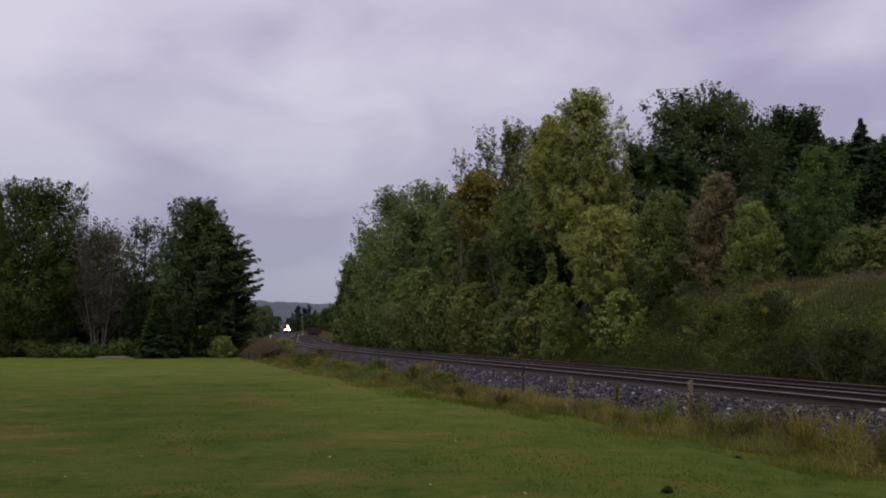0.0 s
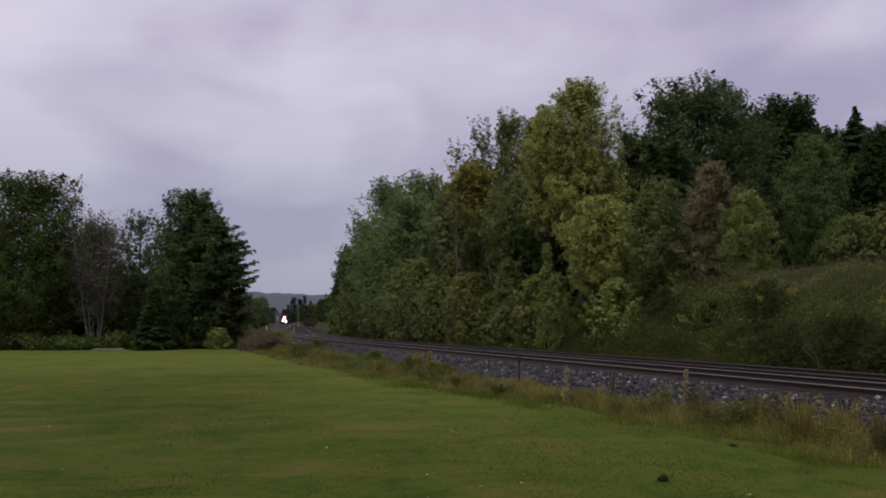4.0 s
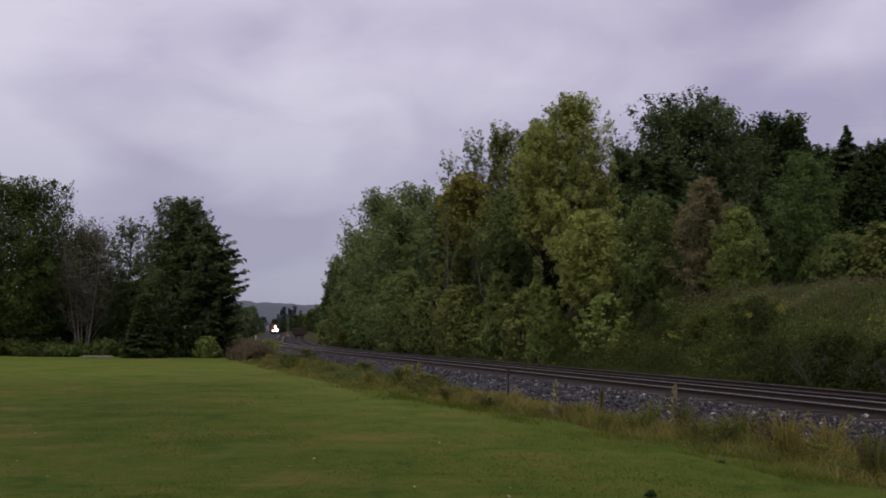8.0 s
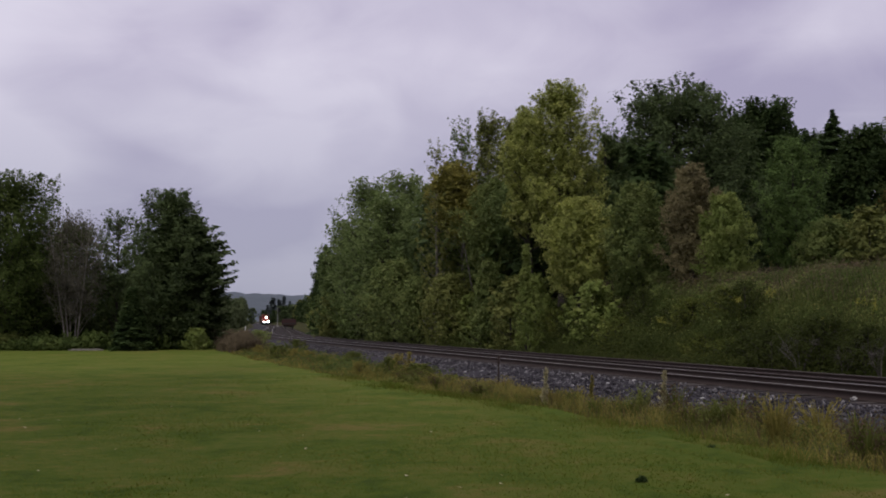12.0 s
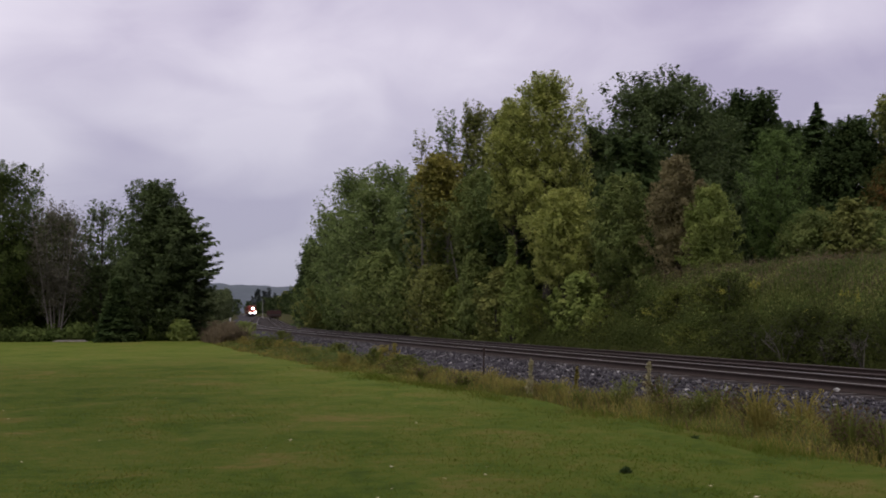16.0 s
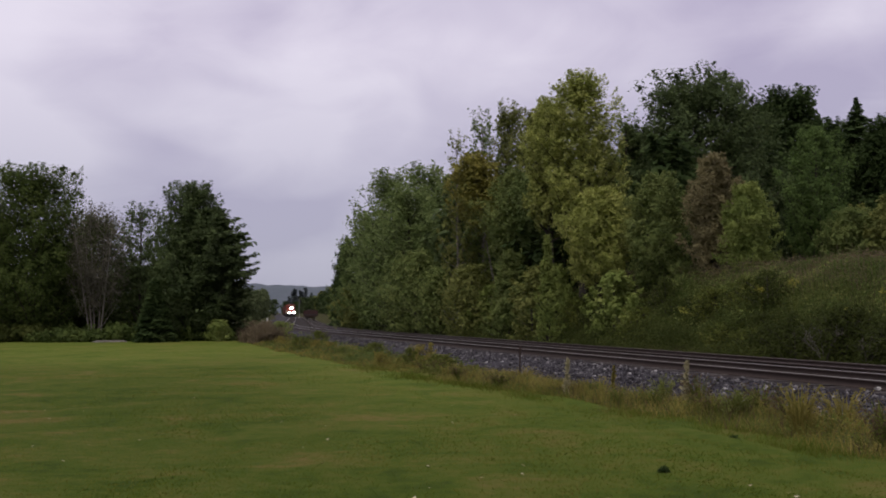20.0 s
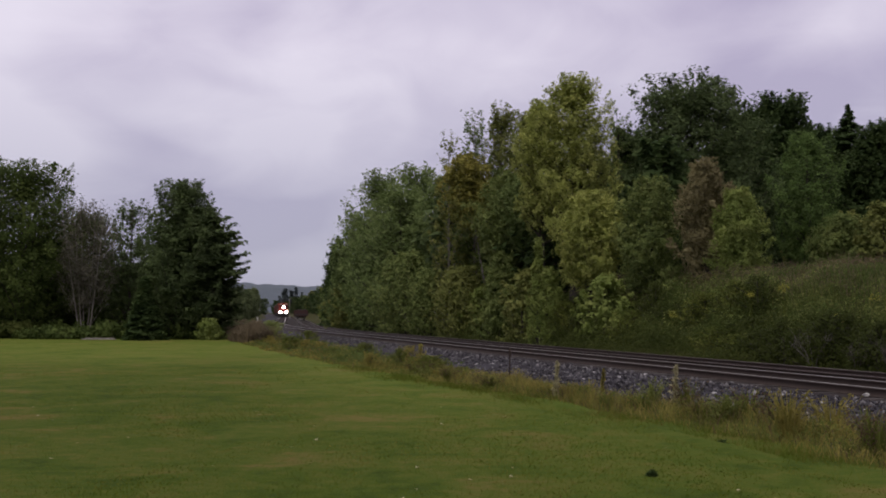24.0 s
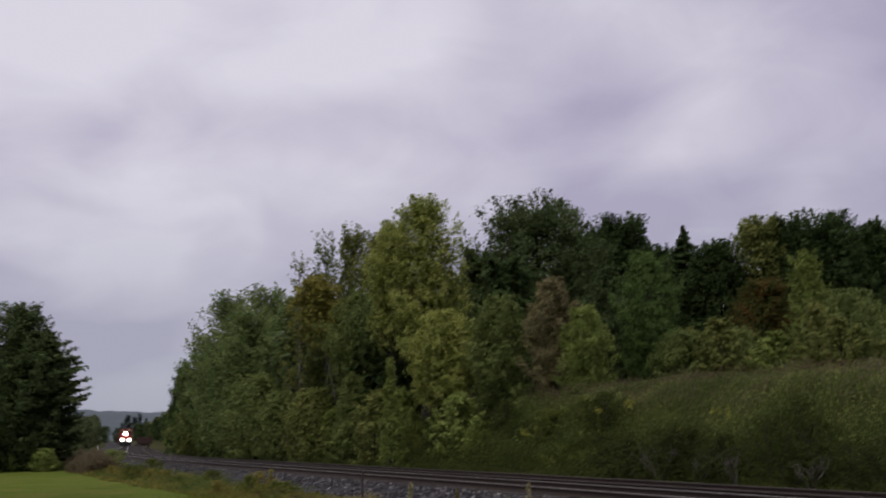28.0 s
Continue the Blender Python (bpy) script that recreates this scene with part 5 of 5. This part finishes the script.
def gondola():
    """A low rusty-red open wagon parked on the siding, heaped with scrap ties."""
    y = 235.0
    x = float(beside(SIDING, y)[0])
    root = tagged(new("parked_wagon"), "low dark red open wagon parked on the siding", "wagon")
    bm = bmesh.new()
    box(bm, 0, 6.5, 1.15, 2.9, 13, 0.25, 0.03)
    part("floor", bm, M_BLACK, root)
    for s in (-1, 1):
        bm = bmesh.new()
        box(bm, s * 1.42, 6.5, 1.45, 0.08, 13, 1.3, 0.02)
        side = part("side_wall", bm, M_OLDRED, root)
        for k in range(12):
            bm = bmesh.new()
            box(bm, s * 1.49, 0.6 + k * 1.07, 1.45, 0.07, 0.1, 1.3)
            part("rib", bm, M_OLDRED, side)
        bm = bmesh.new()
        box(bm, 0, 0.05 if s < 0 else 12.95, 1.45, 2.8, 0.08, 1.3, 0.02)
        part("end_wall", bm, M_OLDRED, root)
    for yy in (1.8, 11.2):
        bm = bmesh.new()
        for s in (-1, 1):
            box(bm, s * 0.98, yy, 0.55, 0.14, 2.2, 0.3, 0.05)
        box(bm, 0, yy, 0.65, 2.0, 0.4, 0.3, 0.04)
        truck = part("truck", bm, M_BLACK, root)
        for k in (-0.85, 0.85):
            for s in (-1, 1):
                bm = bmesh.new()
                rod(bm, (s * 0.68, yy + k, 0.42), (s * 0.82, yy + k, 0.42), 0.43, seg=20)
                part("wheel", bm, M_STEEL, truck)
    root.matrix_world = pose(x, y, RAIL_TOP - 0.14, 0, 0, WAGON_TURN)
    rng = np.random.default_rng(4)
    load = tagged(new("scrap_ties"), "heap of dark old timbers in the parked wagon", "timber heap")
    load.matrix_world = pose(x, y, RAIL_TOP - 0.14, 0, 0, WAGON_TURN)
    for k in range(24):
        bm = bmesh.new()
        box(bm, rng.uniform(-0.9, 0.9), rng.uniform(1.6, 11.4), 1.38 + 0.2 * (k % 5), 0.23, 2.4, 0.2, 0.01, Matrix.Rotation(rng.uniform(-0.25, 0.25), 4, "Z"))
        part("timber", bm, M_TIE, load)


gondola()


M_PALEGREY = material("grey_galvanised_steel", [(0.22, 0.22, 0.2), (0.32, 0.32, 0.3)], scale=3, rough=0.6, metal=0.3)


def signal_mast():
    y = 365.0
    x, z = float(beside(2.1, y)[0]), -0.2
    root = tagged(new("signal_mast"), "pale steel railway signal mast with a dark lamp head", "signal")
    bm = bmesh.new()
    box(bm, 0, 0, 0.25, 0.6, 0.6, 0.5, 0.03)
    part("footing", bm, M_PALE, root, "concrete footing")
    bm = bmesh.new()
    rod(bm, (0, 0, 0.5), (0, 0, 6.4), 0.08, 0.06, 12)
    part("pole", bm, M_PALEGREY, root)
    bm = bmesh.new()
    box(bm, 0.42, -0.1, 5.6, 0.5, 0.25, 1.2, 0.06)
    head = part("signal_head", bm, M_BLACK, root, "black signal head")
    for k in range(3):
        bm = bmesh.new()
        rod(bm, (0.42, -0.22, 5.2 + 0.4 * k), (0.42, -0.42, 5.2 + 0.4 * k), 0.14, seg=14)
        part("hood", bm, M_BLACK, head)
    bm = bmesh.new()
    for s in (-0.16, 0.16):
        rod(bm, (s, 0.16, 0.5), (s, 0.16, 5.0), 0.02, seg=6)
    for k in range(14):
        rod(bm, (-0.16, 0.16, 0.7 + 0.3 * k), (0.16, 0.16, 0.7 + 0.3 * k), 0.015, seg=6)
    part("ladder", bm, M_STEEL, root)
    root.matrix_world = pose(x, y, z)


signal_mast()


def line_post(name, label, x, y, h, w, mat, tilt=0.0, cap=None):
    root = tagged(new(name), label, "post")
    bm = bmesh.new()
    rod(bm, (0, 0, -0.1), (0, 0, h), w, w * 0.85, 8)
    part("shaft", bm, mat, root)
    bm = bmesh.new()
    box(bm, 0, -w, h - 0.12, w * 3.2, 0.03, 0.2, 0.005)
    part("plate", bm, cap or mat, root)
    root.matrix_world = pose(x, y, float(ground_z(x, y)), tilt, tilt * 0.6, 0)


line_post("marker_post", "white lineside marker post", float(beside(-3.4, 172)[0]), 172, 1.1, 0.06, M_WHITE)
line_post("marker_post", "thin dark rusty post standing in the verge weeds", 1.42, 27.5, 0.95, 0.022, M_RAIL, 2.0, M_RAIL)


def tall_weed(name, label, x, y, h, mat, seed, wide=0.16):
    """A single tall weed: a stem with leaves and a plume."""
    rng = np.random.default_rng(seed)
    z = float(ground_z(x, y)) - 0.03
    root = tagged(new(name), label, "weed")
    v, f = tube([(0, 0, 0), (0.02, 0, h * 0.5), (0.05, 0.02, h)], [0.014, 0.011, 0.004], 6)
    child("stem", mesh_from("stem", v, f, mat), root)
    n = 120
    u = rng.uniform(0.15, 1.0, n)
    c = np.stack([rng.normal(0, 1, n) * wide * (1.1 - u) + 0.05 * u, rng.normal(0, 1, n) * wide * (1.1 - u), u * h], -1)
    nn = unit(rng, n) + np.array([0, 0, 0.3])
    v, f = leaves(rng, c, nn / np.linalg.norm(nn, axis=1, keepdims=True), 0.06, 1.9)
    tagged(child("plume", mesh_from("plume", v, f, mat), root), kind="stuff")
    root.matrix_world = pose(x, y, z)


tall_weed("mullein_stalk", "tall pale weed spire on the verge", 4.05, 20.2, 0.95, G_STRAW, 71, 0.06)
tall_weed("mullein_stalk", "thin pale weed stalk at the ballast's edge", 3.6, 26.6, 0.6, G_DRY, 76, 0.02)
tall_weed("mullein_stalk", "dry yellow weed spire on the verge", 2.05, 22.0, 0.8, G_STRAW, 72, 0.03)
tall_weed("sumac_weed", "bushy olive-brown weed at the ballast's edge", -0.98, 32.5, 0.85, G_DRY, 73, 0.22)
tall_weed("grass_clump", "small dark clump of grass on the lawn", 3.37, 14.0, 0.06, G_DARK, 74, 0.012)
tall_weed("grass_clump", "small dark clump of grass on the lawn", 1.93, 10.9, 0.05, G_DARK, 75, 0.009)


def weed_clump(name, label, x, y, h, mats, seed, n=70):
    """A clump of tall grass or weed: arching blades out of one root, with seed heads."""
    rng = np.random.default_rng(seed)
    root = tagged(new(name), label, "weed", "weed clumps on the verge")
    a = rng.uniform(0, 2 * np.pi, n)
    r = rng.uniform(0.0, 0.12, n)
    hh = h * rng.uniform(0.45, 1.0, n)
    out = hh * rng.uniform(0.1, 0.55, n)
    c, s = np.cos(a), np.sin(a)
    w = 0.011
    base = np.stack([c * r, s * r, np.zeros(n)], -1)
    mid = np.stack([c * (r + out * 0.35), s * (r + out * 0.35), hh * 0.65], -1)
    tip = np.stack([c * (r + out), s * (r + out), hh], -1)
    e = np.stack([-s, c, 0 * s], -1) * w
    v = np.stack([base - e, base + e, mid + e * 0.8, mid - e * 0.8, tip + e * 0.2, tip - e * 0.2], 1).reshape(-1, 3)
    i = np.arange(n)[:, None] * 6
    f = np.concatenate([i + np.array([0, 1, 2, 3]), i + np.array([3, 2, 4, 5])])
    tagged(child("grass_tuft", mesh_from("grass_tuft", v, f, mats[0]), root), kind="stuff")
    k = n * 4
    who = rng.integers(0, n, k)
    q = mid[who] + (tip - mid)[who] * rng.uniform(0.1, 1.05, (k, 1)) + rng.normal(0, 0.018, (k, 3))
    v, f = leaves(rng, q, unit(rng, k), 0.028, 1.8)
    tagged(child("seed_spray", mesh_from("seed_spray", v, f, mats[1]), root), kind="stuff")
    root.matrix_world = pose(x, y, float(ground_z(x, y)) - 0.03)
    return root


_k = random.Random(12)
CLUMPS = []
for j, (name, label, h, mats) in enumerate((
    ("grass_tussock", "tall olive grass tussock with tan seed heads on the verge", 0.8, (G_DRY, G_DRY)),
    ("weed_bush", "leafy green weed clump on the verge", 0.6, (G_WEED, G_WEED)),
    ("dock_weed", "reddish brown dock weed gone to seed on the verge", 0.75, (G_WEED, G_RED)),
    ("yellow_weed", "yellow-green weed clump beside the ballast", 0.65, (G_WEED, G_OLIVE)),
)):
    x, y = beside(-6.3 + 0.4 * j, 15.5 + 2.2 * j)
    CLUMPS.append(weed_clump(name, label, float(x), float(y), h, mats, 200 + j))
for k in range(110):
    y = 11 + 50 * _k.random() ** 1.2
    e0, e1 = float(verge_edge(y)), float(weeds_end(y))
    p = e0 + 0.3 + (e1 - e0) * _k.uniform(0, 1)
    tall = _k.uniform(0.45, 1.0) * (1.0 if y < 21 else 0.7)
    again(_k.choice(CLUMPS), float(beside(p, y)[0]), y, tall, _k.uniform(0.7, 1.3), _k.uniform(0, 6.28))


broadleaf("verge_bush", "yellow-green bush in the verge near the bend", "bush", -13.4, 81.0, 0.95, 2.6, G_LIME, "round", 0.0, 2200, 30, 0.09, 0.6, 301, group="bushes on the verge", fine=False)
V2 = broadleaf("verge_bush", "leafy green bush on the verge", "bush", -7.6, 58.0, 0.62, 1.5, G_WEED, "round", 0.0, 1800, 26, 0.06, 0.6, 302, group="bushes on the verge", fine=False)
V3 = broadleaf("verge_bush", "rusty olive bush on the verge", "bush", -1.4, 35.0, 0.5, 1.0, G_DRY, "round", 0.0, 1500, 24, 0.045, 0.6, 303, group="bushes on the verge", fine=False)
for k in range(20):
    y = 24 + 46 * _k.random() ** 0.9
    e0, e1 = float(verge_edge(y)), float(weeds_end(y))
    p = e0 + 0.5 + (e1 - e0 - 0.4) * _k.uniform(0, 1)
    again(_k.choice((V2, V3, V3)), float(beside(p, y)[0]), y, _k.uniform(0.35, 0.8), _k.uniform(0.5, 0.95), _k.uniform(0, 6.28))


def pale_rock(x, y, size, seed):
    rng = np.random.default_rng(seed)
    bm = bmesh.new()
    bmesh.ops.create_icosphere(bm, subdivisions=2, radius=1.0)
    for v in bm.verts:
        v.co *= 1 + 0.55 * noise.noise(v.co * 1.3 + Vector((seed * 3.1, 0, 0)))
        v.co.x *= 1.6 * size
        v.co.y *= size
        v.co.z *= 0.65 * size
    me = bpy.data.meshes.new("pale_rock")
    bm.to_mesh(me)
    bm.free()
    me.materials.append(M_PALE)
    ob = tagged(new("pale_rock", me), "pale limestone rock on the ballast slope", "rock", "pale rocks on the ballast")
    ob.matrix_world = pose(x, y, float(ground_z(x, y)) + size * 0.3, 0, 0, rng.uniform(0, 90))


for k, (x, y, size) in enumerate((
    (8.41, 22.42, 0.075), (6.43, 23.48, 0.045), (5.73, 24.19, 0.042), (5.19, 29.66, 0.06), (7.05, 21.93, 0.034), (7.06, 21.13, 0.034),
    (7.32, 19.65, 0.036), (4.01, 33.5, 0.045), (3.58, 30.05, 0.045), (1.4, 38.17, 0.05), (0.88, 38.69, 0.05), (4.04, 31.5, 0.036),
    (4.47, 29.55, 0.04), (5.42, 27.91, 0.034), (5.38, 25.4, 0.035), (6.81, 22.81, 0.033), (7.23, 20.24, 0.031), (7.38, 19.05, 0.033),
)):
    pale_rock(x, y, size, k + 1)


def lawn_timber():
    root = tagged(new("landscape_timber"), "low weathered timber edging lying at the lawn's edge", "timber")
    for k in range(2):
        bm = bmesh.new()
        box(bm, 0, 0.14 * k, 0.04 + 0.05 * k, 2.0 - 0.3 * k, 0.1, 0.06, 0.01)
        part("beam", bm, M_PALEBARK, root)
    root.matrix_world = pose(-20.3, 63.0, float(ground_z(-20.3, 63.0)))


lawn_timber()


def dead_shrub(x, y, h, seed):
    """A bare pale shrub: forking dead stems."""
    rng = np.random.default_rng(seed)
    root = tagged(new("dead_shrub"), "bare pale dead shrub with forking twigs on the bank", "shrub", "dead shrubs on the bank")
    for k in range(7):
        pile = Pile()
        a = rng.uniform(0, 6.28)
        tip = np.array([math.cos(a) * 0.45 * h, math.sin(a) * 0.45 * h, h * rng.uniform(0.6, 1.0)])
        mid = tip * np.array([0.35, 0.35, 0.6])
        v, f = tube([(0, 0, 0), mid, tip], [0.014, 0.011, 0.007], 5)
        pile.add(v, f)
        for _ in range(5):
            s = rng.uniform(0.4, 1.0)
            o = mid * (1 - s) + tip * s
            v, f = tube([o, o + rng.normal(0, 0.09, 3) + np.array([0, 0, 0.08]), o + rng.normal(0, 0.16, 3) + np.array([0, 0, 0.16])], [0.009, 0.007, 0.004], 4)
            pile.add(v, f)
        child("dead_branch", pile.mesh("dead_branch", M_DEADWOOD), root)
    root.matrix_world = pose(x, y, float(ground_z(x, y)) - 0.03)


for k, (p, y, h) in enumerate(((7.2, 37.5, 1.5), (7.4, 35.6, 1.1), (7.2, 33.6, 1.2), (7.3, 30.5, 1.1), (7.3, 27.0, 1.1))):
    dead_shrub(float(beside(p, y)[0]), y, h, 90 + k)


def goldenrod(x, y, h, seed):
    rng = np.random.default_rng(seed)
    root = tagged(new("goldenrod"), "goldenrod with bright yellow flower plumes on the bank", "flower", "goldenrod on the bank")
    for k in range(4):
        tip = np.array([rng.normal(0, 0.14), rng.normal(0, 0.14), h * rng.uniform(0.8, 1.0)])
        v, f = tube([(0, 0, 0), tip * 0.6, tip], [0.01, 0.008, 0.004], 5)
        stem = child("stem", mesh_from("stem", v, f, G_WEED), root)
        c = tip + rng.normal(0, 1, (26, 3)) * np.array([0.05, 0.05, 0.07])
        v, f = leaves(rng, c, unit(rng, 26), 0.045)
        tagged(child("flower_plume", mesh_from("flower_plume", v, f, M_GOLD), stem, "bright yellow flower plume"), kind="stuff")
    root.matrix_world = pose(x, y, float(ground_z(x, y)) - 0.03)


M_GOLD = material("goldenrod_yellow", [(0.2, 0.2, 0.025), (0.3, 0.29, 0.04)], scale=8, per="island", rough=0.8)
for k, (p, y, h) in enumerate(((10.4, 47.0, 1.6), (10.9, 45.5, 1.5), (9.4, 39.5, 1.3), (10.2, 38.6, 1.5), (9.6, 52.0, 1.4))):
    goldenrod(float(beside(p, y)[0]), y, h, 110 + k)


def fallen_leaves():
    """Pale fallen leaves and clover heads scattered over the lawn near the camera."""
    rng = np.random.default_rng(33)
    n = 70
    y = 7 + 14 * rng.uniform(0, 1, n) ** 1.3
    x = rng.uniform(-0.5, 0.35, n) * y
    keep = off_line(x, y)[0] < -9
    x, y = x[keep], y[keep]
    nn = unit(rng, len(x)) * 0.4 + np.array([0, 0, 1.0])
    v, f = leaves(rng, np.stack([x, y, ground_z(x, y) + 0.03], -1), nn / np.linalg.norm(nn, axis=1, keepdims=True), 0.04)
    tagged(new("lawn_litter", mesh_from("lawn_litter", v, f, M_LITTER)), "pale fallen leaves and clover heads on the lawn", "leaves", kind="stuff")


M_LITTER = material("pale_fallen_leaves", [(0.25, 0.2, 0.1), (0.45, 0.4, 0.28)], scale=2, per="island", rough=0.8)
fallen_leaves()



def motions():
    lead = 0.0
    for ob, back in TRAIN:
        rows = []
        for k in range(0, 57):
            t = k * 0.5
            y = 616.0 - 11.0 * t + back
            x, s = float(line_x(y)), float(line_slope(y))
            rows.append((t, pose(x, y, RAIL_TOP, 0, 0, math.degrees(math.atan(-s)))))
        walk(ob, rows)


motions()
